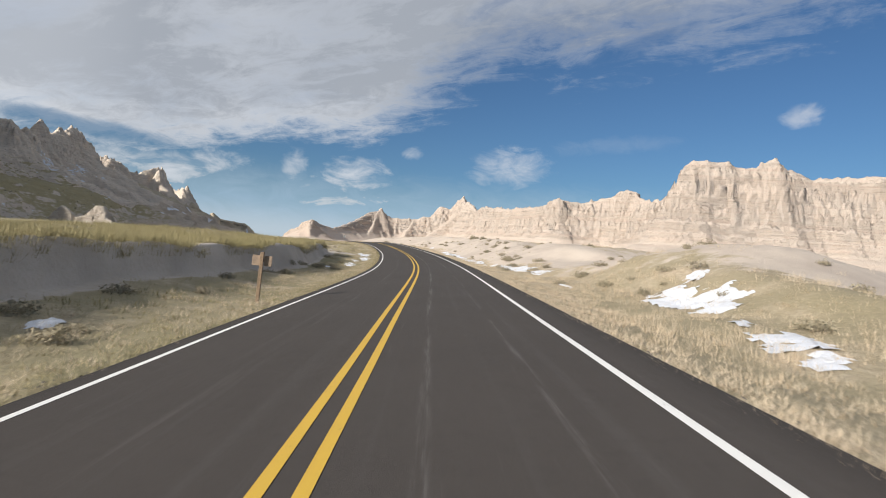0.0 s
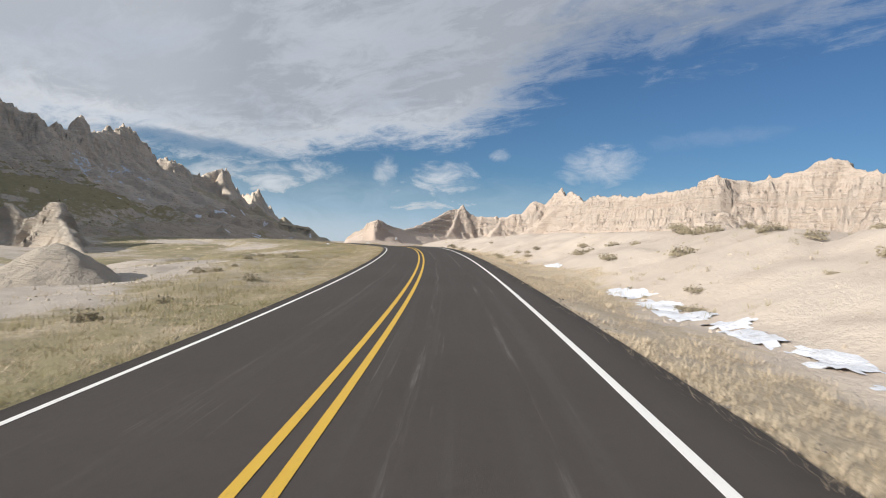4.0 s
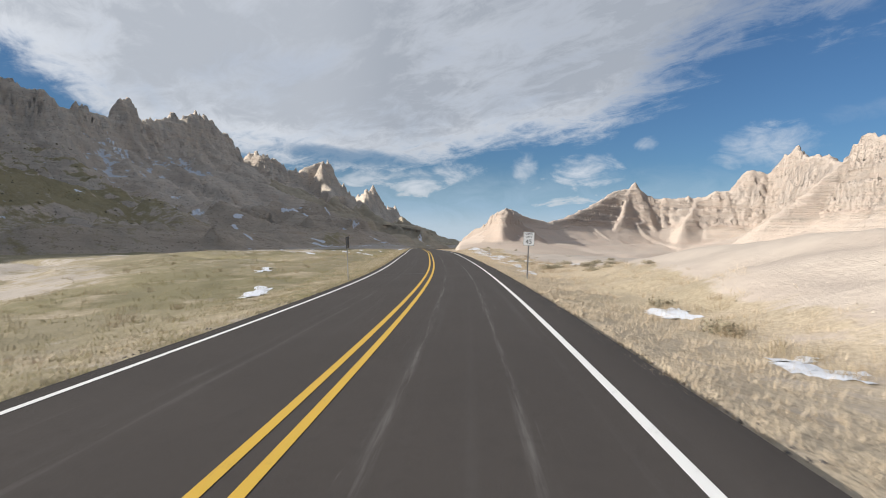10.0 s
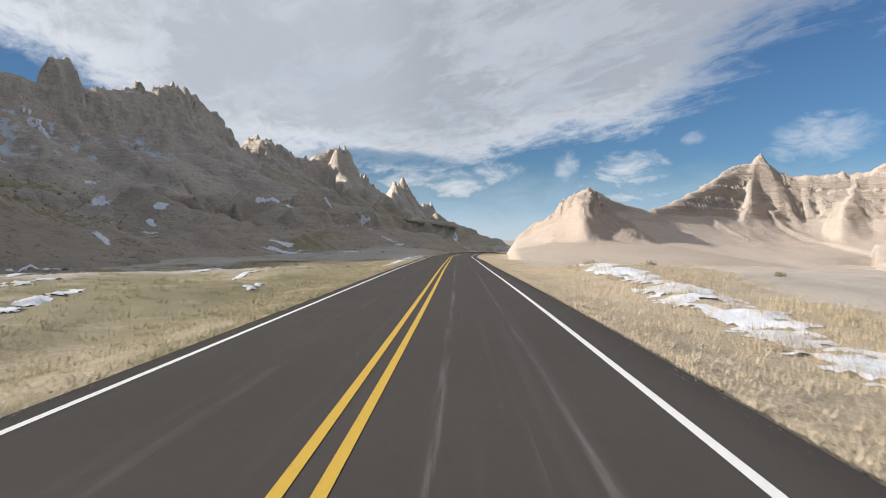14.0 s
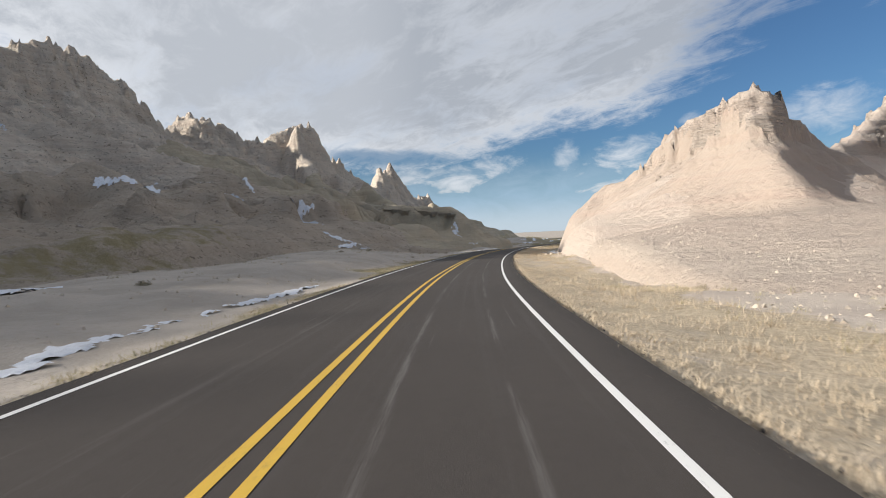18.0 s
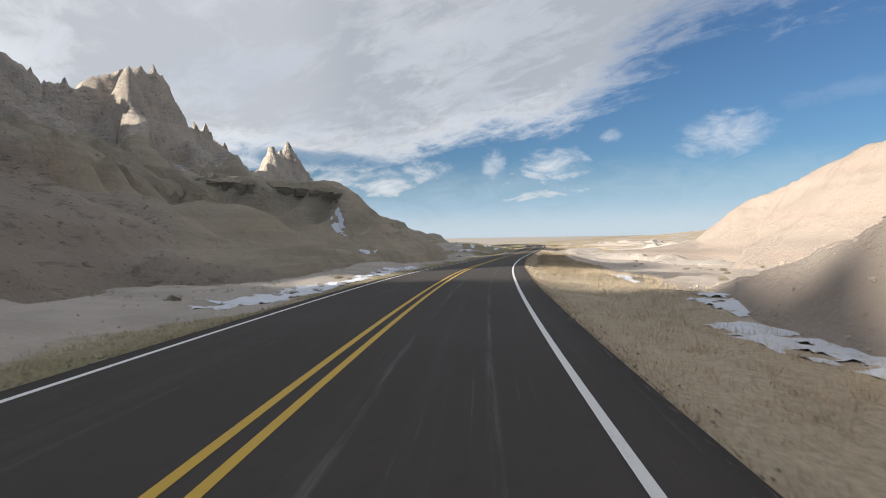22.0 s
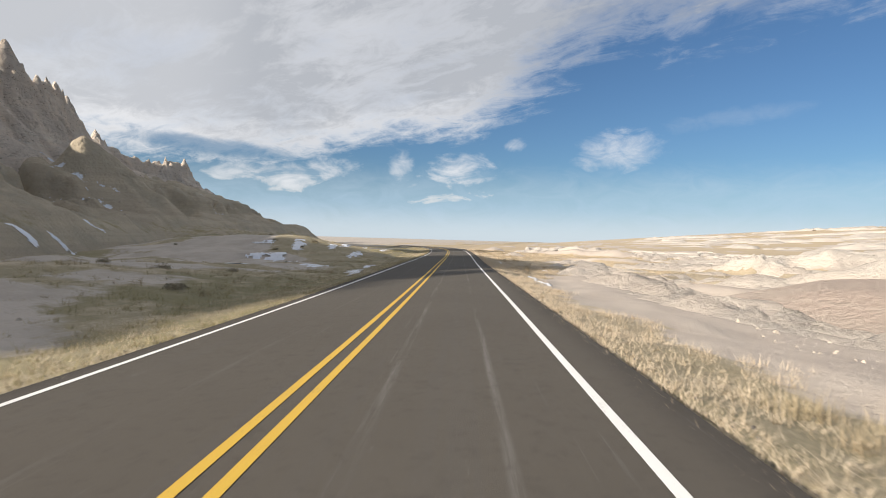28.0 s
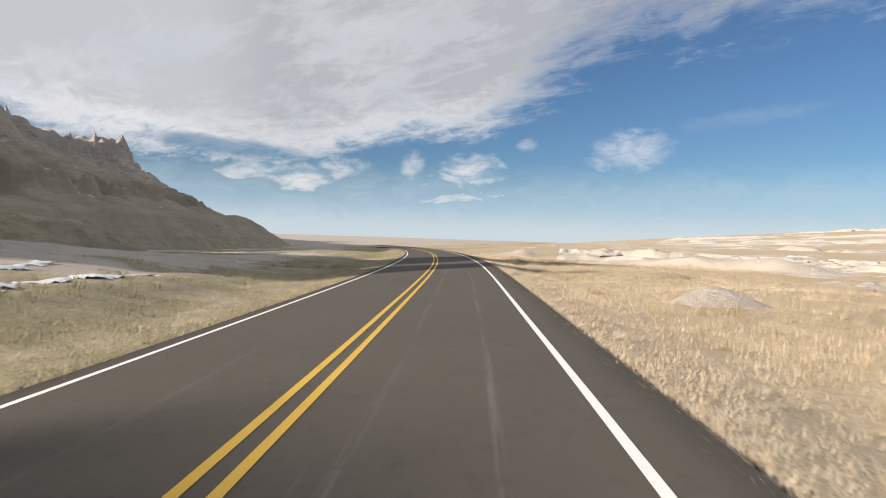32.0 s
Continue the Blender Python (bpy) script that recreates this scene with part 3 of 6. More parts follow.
def right_range_height(x, y):
    wx, wy = x + 4 * fbm(x / 26, y / 26, 3, seed=31), y + 4 * fbm(x / 26, y / 26, 3, seed=37)
    r0, h0, _ = along_crest(x, y, WALL)
    k = step(r0, 2, 16)
    r, h, run = along_crest(x + (wx - x) * k, y + (wy - y) * k, WALL)
    flute = ridged(run / 12, r / 40, 3, 0.55, 5.0) - 0.5
    big = ridged(run / 38, r / 90, 2, 0.5, 15.0) - 0.45
    fine = ridged(run / 3.6, r / 24, 2, 0.5, 55.0) - 0.5
    steep = step(x, -58, -44)
    r = np.maximum(r - 0.5 * fine * step(r, 0.6, 4) * (1 - step(r, 12, 22)) - (1.9 - 0.9 * steep) * flute * step(r, 2, 9) - (5.5 - 0.5 * steep) * big * step(r, 5, 30), 0)
    # a few small knobs along the crest
    h = h + steep * (1.4 * step(ridged(run / 9, 0 * run, 2, 0.6, 71.0), 0.62, 0.9) - 0.5 + 0.8 * fbm(run / 3.0, 0 * run, 2, seed=73)) * (1 - step(r, 3, 9))
    knots = [0, 2, 4, 7, 12, 20, 30, 44, 62, 80, 140]
    soft, hard = [1, 0.94, 0.82, 0.67, 0.52, 0.34, 0.18, 0.06, -0.05, -0.3, -3], [1, 0.95, 0.87, 0.70, 0.44, 0.25, 0.16, 0.08, 0.0, -0.2, -3]

    def face(r):
        rr = r / (0.35 + 0.65 * h / 40)
        slope, cliff = h * np.interp(rr, knots, soft), h * np.interp(rr, knots, hard)
        return slope + (cliff - slope) * steep, rr

    z, rr = face(r)
    jut = 1.15 * ledges(z + 0.6 * fbm(x / 30, y / 30, 2, seed=33), 1.0) * step(r, 0.8, 2.5) * step(z, 9, 14)
    z, rr = face(np.maximum(r - jut, 0))
    # clefts cut down the face
    cleft = step(ridged(run / 15 + 0.25 * fbm(run / 5, r / 8, 2, seed=75), r / 120, 1, 0.5, 77.0), 0.88, 0.97) * step(fbm(run / 13, r / 9, 2, seed=79), -0.1, 0.2)
    z = z - 2.8 * step(x, 0, 20) * cleft * step(rr, 2.0, 4.5) * (1 - step(rr, 12, 17))
    z = np.maximum(z, 35.6 - 1.5 * (0.5 * (np.abs(x + 57) + np.abs(y - 496)) + 0.5 * np.maximum(np.abs(x + 57), np.abs(y - 496))) + 3.0 * (ridged(x / 5, y / 5, 3, 0.55, 16.0) - 0.62) * step(np.hypot(x + 57, y - 496), 1, 4))
    for spur in SPURS:
        r2, h2, run2 = along_crest(x + (wx - x) * 0.5, y + (wy - y) * 0.5, spur)
        r2 = np.maximum(r2 - 1.8 * (ridged(run2 / 6, r2 / 30, 3, 0.5, 25.0) - 0.5) * step(r2, 0.5, 3), 0)
        z = np.maximum(z, h2 * np.interp(r2, [0, 1.5, 5, 10, 17, 26, 50], [1, 0.92, 0.66, 0.38, 0.10, -0.15, -2]) - 0.35 * np.maximum(r2 - 18, 0))
    z = z + (rills(x, y, 5, 7.0) - 0.5) * (0.25 + 0.6 * step(z, 12, 20)) * step(z, 0.5, 5) + (rills(x, y, 13, 2.0) - 0.5) * 0.8 * step(z, 0.5, 6)
    return off_road(z + strata(z, 1.0) * 0.7 * step(z, 8, 14) + 1.0 - 6 * step(-x, 84, 112) * step(y, 425, 448), x, y)


KNOB = [[(-91, 387, 3.4), (-93.5, 395.5, 10.5), (-95, 400.5, 16.6), (-95.5, 404.5, 17.0), (-99, 409, 15.4), (-104, 413, 13.2), (-109.5, 416.5, 9.4), (-112.5, 418, 9.2), (-115, 419.3, 8.0), (-117, 420.3, 6.0), (-119.5, 421.5, 2.5)],
        [(-95.5, 403, 16.4), (-90, 404.5, 11.6), (-84.5, 407, 7), (-79, 410, 3)], [(-99, 409, 14), (-105, 409, 9.8), (-109.5, 408.5, 6.8), (-113, 407, 3.0)]]


def knob_height(x, y):
    wx, wy = x + 1.3 * fbm(x / 10, y / 10, 3, seed=41), y + 1.3 * fbm(x / 10, y / 10, 3, seed=43)
    z = np.full(np.shape(x), -9.0)
    for i, crest in enumerate(KNOB):
        r, h, run = along_crest(wx, wy, crest)
        cap = step(h, 8, 13)
        r = r / (0.5 + 0.5 * np.minimum(h, 14) / 14)
        cleft = ridged(run / 2.8, r / 30, 3, 0.6, 5.0 + i) - 0.5
        r = np.maximum(r - (0.9 + 1.9 * cap) * cleft * step(r, 0.4, 3) * (1 - step(r, 7, 13)), 0)
        tent = [1, 0.93, 0.87, 0.80, 0.66, 0.45, 0.20, 0.05, -0.12, -2]
        crag = [1, 0.97, 0.90, 0.74, 0.61, 0.42, 0.19, 0.05, -0.12, -2]
        knots = [0, 1.3, 2.1, 3.0, 5, 8, 12, 16, 20, 34]
        high = h * np.interp(r, knots, crag)
        r = np.maximum(r - 0.55 * ledges(1.5 * high + 0.5 * fbm(x / 9, y / 9, 2, seed=46), 2.0) * step(high, 10, 12) * step(r, 0.4, 1.2), 0)
        soft = h * np.interp(r, knots, tent)
        z = np.maximum(z, soft + (h * np.interp(r, knots, crag) - soft) * cap)
    talus = np.interp(np.hypot((wx + 88) / 30, (wy - 390) / 34), [0, 0.4, 0.7, 1, 1.3, 2], [3.6, 3.0, 1.5, 0.0, -1.2, -5])
    z = np.maximum(z, talus) + 0.35 * np.exp(-((z - talus) / 0.8) ** 2)
    z = z + (rills(x, y, 2.6, 9.0) - 0.5) * 1.3 * step(z, 7, 10) + (rills(x, y, 4.5, 19.0) - 0.5) * 0.75 * step(z, 2.5, 5) + 0.10 * fbm(x / 1.1, y / 1.1, 2, seed=47)
    return off_road(z + 0.8 * strata(z, 2.0) * step(z, 7, 10) + 0.5, x, y)


def second_knob_height(x, y):
    wx, wy = x + 2.2 * fbm(x / 14, y / 14, 3, seed=51), y + 2.2 * fbm(x / 14, y / 14, 3, seed=53)
    r, h, run = along_crest(wx, wy, [(-58, 516, 16), (-70, 524, 23), (-84, 540, 20.5), (-95, 552, 14.6), (-101, 554, 12.4), (-106, 554, 10.4), (-111, 554, 6.2), (-115, 554, 2.2)])
    r = r / (0.45 + 0.55 * np.minimum(h, 20) / 20)
    r = np.maximum(r - 2.5 * (ridged(run / 8, r / 30, 3, 0.55, 5.0) - 0.5) * step(r, 1, 5) * (1 - step(r, 8, 18)), 0)
    z = h * np.interp(r, [0, 2, 8, 16, 22, 28, 34, 52, 80], [1, 0.95, 0.68, 0.34, 0.14, 0.02, -0.1, -0.6, -3]) - 0.1 * np.maximum(r - 34, 0)
    z = z + (rills(x, y, 5, 2.0) - 0.5) * 0.6 * step(z, 0.5, 4)
    return off_road(z + 0.5 * strata(z, 3.0) * step(z, 8, 13) - 1.2, x, y)


SPIRES = [(-148, 213, 2.5), (-143.5, 212.5, 7.2), (-141.5, 212.5, 6.2), (-138, 213, 3.4), (-134, 213.5, 4.6), (-131.5, 213.5, 8.1), (-128.5, 213, 8.2), (-125, 210, 3.6), (-116, 203, 0.6), (-107, 196, -2.4), (-101, 191.5, -5.5)]


def spires_height(x, y):
    wx, wy = x + 0.9 * fbm(x / 5, y / 5, 3, seed=101), y + 0.9 * fbm(x / 5, y / 5, 3, seed=103)
    r, h, run = along_crest(wx, wy, SPIRES)
    r = np.maximum(r - 3.0 * (ridged(run / 5.0, r / 40, 2, 0.5, 9.0) - 0.5) * step(r, 0.8, 4) - 1.5 * (ridged(run / 1.9, r / 30, 2, 0.5, 19.0) - 0.5) * step(r, 0.4, 2), 0)
    return h - np.interp(r, [0, 1.2, 2.0, 3.6, 6, 10, 16, 30], [0, 0.4, 3.4, 7.0, 9.6, 11.4, 12.8, 18]) + (rills(x, y, 2.4, 3.0) - 0.5) * 0.5


def mound_height(x, y):
    """A tip of pale crumbled clay."""
    wx, wy = x + 0.6 * fbm(x / 4, y / 4, 3, seed=141), y + 0.6 * fbm(x / 4, y / 4, 3, seed=143)
    r = np.hypot((wx + 28.4) / 1.15, wy - 106)
    return np.interp(r, [0, 0.7, 2.2, 4.5, 7, 10, 14], [1.95, 1.65, 0.55, -1.25, -2.6, -3.6, -5]) + 0.10 * fbm(x / 0.5, y / 0.5, 2, seed=145) + 0.25 * (rills(x, y, 2.5, 6.0) - 0.5)


def pale_mounds_height(x, y):
    """Low ragged mounds of bare clay over the plain."""
    d = across(x, y)
    wx, wy = x + 4 * fbm(x / 12, y / 12, 3, seed=151), y + 4 * fbm(x / 12, y / 12, 3, seed=153)
    crowd = step(fbm(x / 70, y / 45, 2, seed=155), -0.25, 0.3)
    tall = np.clip(ridged(wx / 19, wy / 11, 4, 0.6, 157.0) - 0.46 + 0.12 * crowd, 0, 0.5) * 6.5 * (0.25 + 0.75 * crowd)
    tall = tall + 0.35 * (rills(x, y, 4, 15.0) - 0.5) * step(tall, 0.0, 0.3)
    low = np.clip(ridged(wx / 8, wy / 5, 4, 0.55, 161.0) - 0.36, 0, 0.5) * 2.6 * step(y, 520, 545) * (1 - step(y, 640, 690)) * (1 - step(d, 60, 110))
    lone = 0.95 * bump(wx, wy, -152.8, 617.6, 1.9, 1.5, 20, 2.5) * (1 + 0.5 * fbm(x / 1.2, y / 1.2, 3, seed=159))
    return ground_height(x, y, False) - 0.35 + lone + np.maximum(np.minimum(tall, 1.9), low) * step(d, 22 - 14 * step(y, 522, 545) * (1 - step(y, 590, 625)), 44 - 31 * step(y, 522, 545) * (1 - step(y, 590, 625))) * step(y, 470, 520)


def far_breaks_height(x, y):
    tall = np.clip(ridged(x / 130, y / 60, 4, 0.55, 167.0) - 0.50, 0, 0.5) * 26.0
    inside = step(x, -100, 60) * (1 - step(x, 1300, 1500)) * step(y, 1000, 1120) * (1 - step(y, 1950, 2100))
    return ground_height(x, y, False) - 3.0 + np.minimum(1.3 * tall, 6.5) * inside


# ---- materials ----
def material(name):
    m = bpy.data.materials.new(name)
    m.use_nodes = True
    n = Nodes(m.node_tree)
    out, bsdf = n.tree.nodes.new("ShaderNodeOutputMaterial"), n.tree.nodes.new("ShaderNodeBsdfPrincipled")
    n.put(out.inputs[0], bsdf.outputs[0])
    place = n.tree.nodes.new("ShaderNodeNewGeometry").outputs["Position"]
    return m, n, bsdf, place


def finish(n, bsdf, colour, rough, relief=None, depth=0.02, strength=1.0):
    n.put(bsdf.inputs["Base Color"], colour)
    n.put(bsdf.inputs["Roughness"], rough)
    if relief is not None:
        b = n.tree.nodes.new("ShaderNodeBump")
        n.put(b.inputs["Height"], relief)
        b.inputs["Distance"].default_value, b.inputs["Strength"].default_value = depth, strength
        n.put(bsdf.inputs["Normal"], b.outputs[0])


def rock_material(name, light, dark, pink, grey, growth, low, base=0.28, beds_out=1.0, rill=0.45, grit=0.42, broken=0.0):
    """Banded silt and clay stone, runnelled by rain."""
    m, n, bsdf, p = material(name)
    x, y, z = n.split(p)
    wave = n.math("ADD", z, n.math("MULTIPLY", n.noise(p, 0.05, 3), 2.0))
    beds = n.noise(n.join(0.0, 0.0, wave), 0.55, 4, 0.65)
    cliffy = n.ramp(n.split(n.tree.nodes.new("ShaderNodeNewGeometry").outputs["Normal"])[2], 0.86, 0.55)
    thin = n.noise(n.join(n.math("MULTIPLY", x, 0.03), n.math("MULTIPLY", y, 0.03), wave), 1.5, 5, 0.75)
    runnel = n.noise(n.stretch(p, (1, 1, 0.10)), 0.9, 5, 0.6, 0.3)
    grain = n.noise(p, 1.5, 8, 0.7)
    c = n.mix(n.ramp(beds, 0.40, 0.62), light, pink)
    steep = n.ramp(z, low, low + 7)
    c = n.mix(n.math("MULTIPLY", n.math("MULTIPLY", n.math("MULTIPLY", n.ramp(thin, 0.54, 0.66), cliffy), n.math("MULTIPLY_ADD", steep, 0.8, 0.2)), (0.62 - 0.30 * growth) * min(1.0, beds_out + 0.15)), c, dark)
    c = n.mix(n.math("MULTIPLY", n.ramp(n.noise(p, 0.11, 5, 0.6), 0.44, 0.62), 0.6 + 0.25 * growth), c, grey)
    c = n.mix(n.math("MULTIPLY", n.ramp(n.noise(p, 0.028, 4, 0.6, 0.5), 0.48, 0.66), 0.15 + 0.35 * growth), c, n.mix(0.5, pink, dark))
    c = n.mix(n.math("MULTIPLY", n.ramp(runnel, 0.42, 0.30), 0.22), c, dark)
    c = n.mix(n.math("MULTIPLY", n.ramp(grain, 0.56, 0.76), 0.28), c, dark)
    if broken:
        # dark cracks, pale crumbling spots and dead scrub
        crack = n.noise(n.stretch(p, (1, 1, 2.4)), 0.5, 7, 0.72, 0.9)
        c = n.mix(n.math("MULTIPLY", n.ramp(crack, 0.545, 0.63), 0.55 * broken), c, n.mix(0.45, dark, (0.10, 0.08, 0.06)))
        c = n.mix(n.math("MULTIPLY", n.ramp(n.noise(p, 0.33, 6, 0.7), 0.56, 0.68), 0.45 * broken), c, light)
        c = n.mix(n.math("MULTIPLY", n.ramp(n.noise(p, 1.1, 3, 0.6), 0.635, 0.69), 0.65 * broken), c, (0.13, 0.105, 0.07))
    if growth:
        # dry grass on the gentle ledges, old snow in the gullies
        mask = n.tree.nodes.new("ShaderNodeVertexColor")
        mask.layer_name = "cover"
        grass, gully, _ = n.split(mask.outputs["Color"])
        turf = n.mix(n.noise(p, 0.5, 5, 0.7), (0.42, 0.34, 0.185), (0.27, 0.225, 0.12))
        speckle = n.noise(p, 0.45, 6, 0.7)
        c = n.mix(n.ramp(n.math("ADD", grass, n.math("MULTIPLY", n.math("SUBTRACT", speckle, 0.5), 1.7)), 0.35, 0.75), c, turf)
        c = n.mix(n.ramp(n.math("ADD", gully, n.math("MULTIPLY", n.math("SUBTRACT", speckle, 0.5), 1.6)), 0.66, 0.72), c, (0.72, 0.74, 0.78))
    # ledges and flutes show on the high steep parts, the aprons are smooth
    ledge = n.math("MULTIPLY", n.math("ADD", n.math("MULTIPLY", n.math("MULTIPLY", thin, cliffy), 1.7 * beds_out), n.math("MULTIPLY", runnel, rill)), n.math("MULTIPLY_ADD", steep, 1 - base, base))
    relief = n.math("ADD", n.math("MULTIPLY", grain, grit), ledge)
    finish(n, bsdf, c, 0.95, relief, 1.0)
    return m


ROCK = rock_material("badlands rock", (0.58, 0.485, 0.395), (0.36, 0.285, 0.22), (0.57, 0.45, 0.36), (0.52, 0.44, 0.365), 0.0, 3.0)
SHALE = rock_material("grey badlands rock", (0.69, 0.59, 0.475), (0.37, 0.30, 0.235), (0.63, 0.51, 0.40), (0.56, 0.475, 0.385), 1.0, 12.0, 0.35, 0.40, 0.9, 0.95, 1.0)
TAN = rock_material("olive tan clay", (0.53, 0.44, 0.31), (0.30, 0.24, 0.172), (0.45, 0.366, 0.262), (0.41, 0.345, 0.246), 1.0, 8.0, 0.3, 0.15, 0.85, 0.7, 0.30)
BROWN = rock_material("brown gullied clay", (0.56, 0.46, 0.355), (0.29, 0.23, 0.17), (0.50, 0.40, 0.30), (0.45, 0.37, 0.285), 1.0, 12.0, 0.35, 0.40, 0.9, 0.95, 1.0)
CAPROCK = rock_material("hard brown bed", (0.46, 0.38, 0.275), (0.26, 0.21, 0.15), (0.40, 0.325, 0.235), (0.37, 0.305, 0.225), 0.0, 2.0, 0.6, 1.0, 0.6, 0.6, 0.6)

CLAY = rock_material("pale clay", (0.50, 0.435, 0.35), (0.32, 0.265, 0.205), (0.47, 0.39, 0.31), (0.42, 0.365, 0.295), 0.0, -4.0)
SMOOTH_ROCK = rock_material("smooth pinkish clay", (0.48, 0.393, 0.314), (0.32, 0.254, 0.193), (0.47, 0.363, 0.289), (0.436, 0.354, 0.284), 0.0, 10.0, 0.25, 0.18, 0.6, 0.42)
APRON = rock_material("crumbled pinkish clay", (0.52, 0.43, 0.347), (0.365, 0.292, 0.224), (0.51, 0.40, 0.317), (0.475, 0.388, 0.312), 0.0, 30.0, 0.28, 0.3, 0.4, 0.40)
PALE = rock_material("white clay", (0.60, 0.535, 0.45), (0.40, 0.335, 0.26), (0.56, 0.475, 0.39), (0.52, 0.455, 0.38), 0.0, 30.0, 0.28, 0.4)


def ground_material():
    """Pale silt under patchy dry grass."""
    m, n, bsdf, p = material("silt and dry grass")
    mask = n.tree.nodes.new("ShaderNodeVertexColor")
    mask.layer_name = "cover"
    grass, olive, snowy = n.split(mask.outputs["Color"])
    silt = n.mix(n.ramp(n.noise(p, 0.35, 5), 0.35, 0.7), (0.475, 0.41, 0.342), (0.385, 0.33, 0.272))
    silt = n.mix(n.math("MULTIPLY", n.ramp(n.noise(p, 6, 4, 0.7), 0.45, 0.75), 0.4), silt, (0.33, 0.28, 0.22))
    silt = n.mix(mask.outputs["Alpha"], silt, n.mix(n.ramp(n.noise(p, 0.3, 5, 0.6), 0.35, 0.7), (0.55, 0.465, 0.38), (0.46, 0.38, 0.31)))
    straw = n.mix(n.ramp(n.noise(n.stretch(p, (1, 1, 0.2)), 7.0, 6, 0.75), 0.3, 0.7), (0.36, 0.285, 0.195), (0.57, 0.465, 0.33))
    straw = n.mix(n.math("MULTIPLY", olive, n.ramp(n.noise(p, 0.32, 5, 0.6), 0.24, 0.54)), straw, (0.215, 0.185, 0.095))
    straw = n.mix(n.math("MULTIPLY", snowy, 0.75), straw, n.mix(n.noise(p, 0.25, 5, 0.65), (0.54, 0.41, 0.25), (0.40, 0.30, 0.18)))
    cover = n.ramp(n.math("ADD", grass, n.math("MULTIPLY", n.math("SUBTRACT", n.noise(p, 0.8, 5, 0.65), 0.5), 1.1)), 0.35, 0.65)
    c = n.mix(cover, silt, straw)
    relief = n.math("ADD", n.noise(p, 2.5, 6, 0.7), n.math("MULTIPLY", n.noise(p, 14, 3, 0.7), 0.4))
    finish(n, bsdf, c, 0.95, relief, 0.07)
    return m


def asphalt_material():
    m, n, bsdf, p = material("asphalt")
    c = n.mix(n.noise(p, 0.25, 4), (0.057, 0.049, 0.043), (0.079, 0.068, 0.060))
    lane = n.tree.nodes.new("ShaderNodeAttribute")
    lane.attribute_name = "lane"
    d, s, _ = n.split(lane.outputs["Vector"])
    # the stretch towards the plain is older and browner
    c = n.mix(n.ramp(s, 400, 520), c, n.mix(n.noise(p, 0.3, 4), (0.088, 0.076, 0.062), (0.112, 0.098, 0.080)))
    track = n.noise(n.join(n.math("MULTIPLY", d, 3.2), n.math("MULTIPLY", s, 0.035), 0.0), 1.0, 4, 0.6, 0.2)
    rub = n.noise(n.join(n.math("MULTIPLY", d, 9.0), n.math("MULTIPLY", s, 0.12), 4.0), 1.0, 5, 0.7, 0.4)
    c = n.mix(n.math("MULTIPLY", n.ramp(track, 0.52, 0.72), 0.28), c, (0.10, 0.092, 0.085))
    c = n.mix(n.math("MULTIPLY", n.math("MULTIPLY", n.ramp(rub, 0.60, 0.72), n.ramp(n.noise(p, 0.4, 3), 0.45, 0.6)), 0.35), c, (0.20, 0.185, 0.17))
    for place, wide, power in ((0.95, 0.10, 0.5), (2.25, 0.08, 0.5), (-1.6, 0.14, 0.2)):
        off = n.math("DIVIDE", n.math("SUBTRACT", n.math("MULTIPLY_ADD", n.noise(n.join(n.math("MULTIPLY", s, 0.03), place, 0.0), 1.0, 2), 0.35, d), place + 0.17), wide)
        line = n.ramp(n.math("ABSOLUTE", off), 1.0, 0.1)
        patchy = n.ramp(n.noise(n.join(n.math("MULTIPLY", d, 6.0), n.math("MULTIPLY", s, 0.22), place), 1.0, 5, 0.75), 0.42, 0.68)
        c = n.mix(n.math("MULTIPLY", n.math("MULTIPLY", line, patchy), power), c, (0.22, 0.205, 0.19))
    scrape = n.noise(n.join(n.math("MULTIPLY", d, 7.0), n.math("MULTIPLY", s, 1.1), 9.0), 1.0, 6, 0.8, 0.5)
    c = n.mix(n.math("MULTIPLY", n.math("MULTIPLY", n.ramp(scrape, 0.62, 0.70), n.ramp(track, 0.46, 0.60)), 0.30), c, (0.21, 0.195, 0.18))
    c = n.mix(n.math("MULTIPLY", n.ramp(n.noise(p, 5.0, 5, 0.75), 0.50, 0.70), 0.30), c, (0.045, 0.039, 0.035))
    worn = n.ramp(n.math("ABSOLUTE", n.math("ADD", d, -0.2)), 3.35, 4.1)
    c = n.mix(n.math("MULTIPLY", worn, 0.6), c, (0.035, 0.030, 0.027))
    c = n.mix(n.math("MULTIPLY", n.ramp(n.noise(p, 60, 3, 0.8), 0.5, 0.8), 0.5), c, (0.115, 0.105, 0.096))
    bsdf.inputs["Specular IOR Level"].default_value = 0.15
    finish(n, bsdf, c, 0.85, n.noise(p, 70, 3, 0.8), 0.006)
    return m


def paint_material(name, colour, worn):
    m, n, bsdf, p = material(name)
    w = n.ramp(n.math("ADD", n.noise(p, 28, 4, 0.75), n.math("MULTIPLY", n.noise(p, 1.2, 3), 0.4)), 0.80, 0.95)
    finish(n, bsdf, n.mix(n.math("MULTIPLY", w, worn), colour, (0.08, 0.075, 0.07)), 0.7, n.noise(p, 70, 3, 0.8), 0.004)
    return m


GROUND, ASPHALT = ground_material(), asphalt_material()
WHITE_PAINT = paint_material("white road paint", (0.78, 0.76, 0.72), 0.6)
YELLOW_PAINT = paint_material("yellow road paint", (0.62, 0.385, 0.045), 0.7)


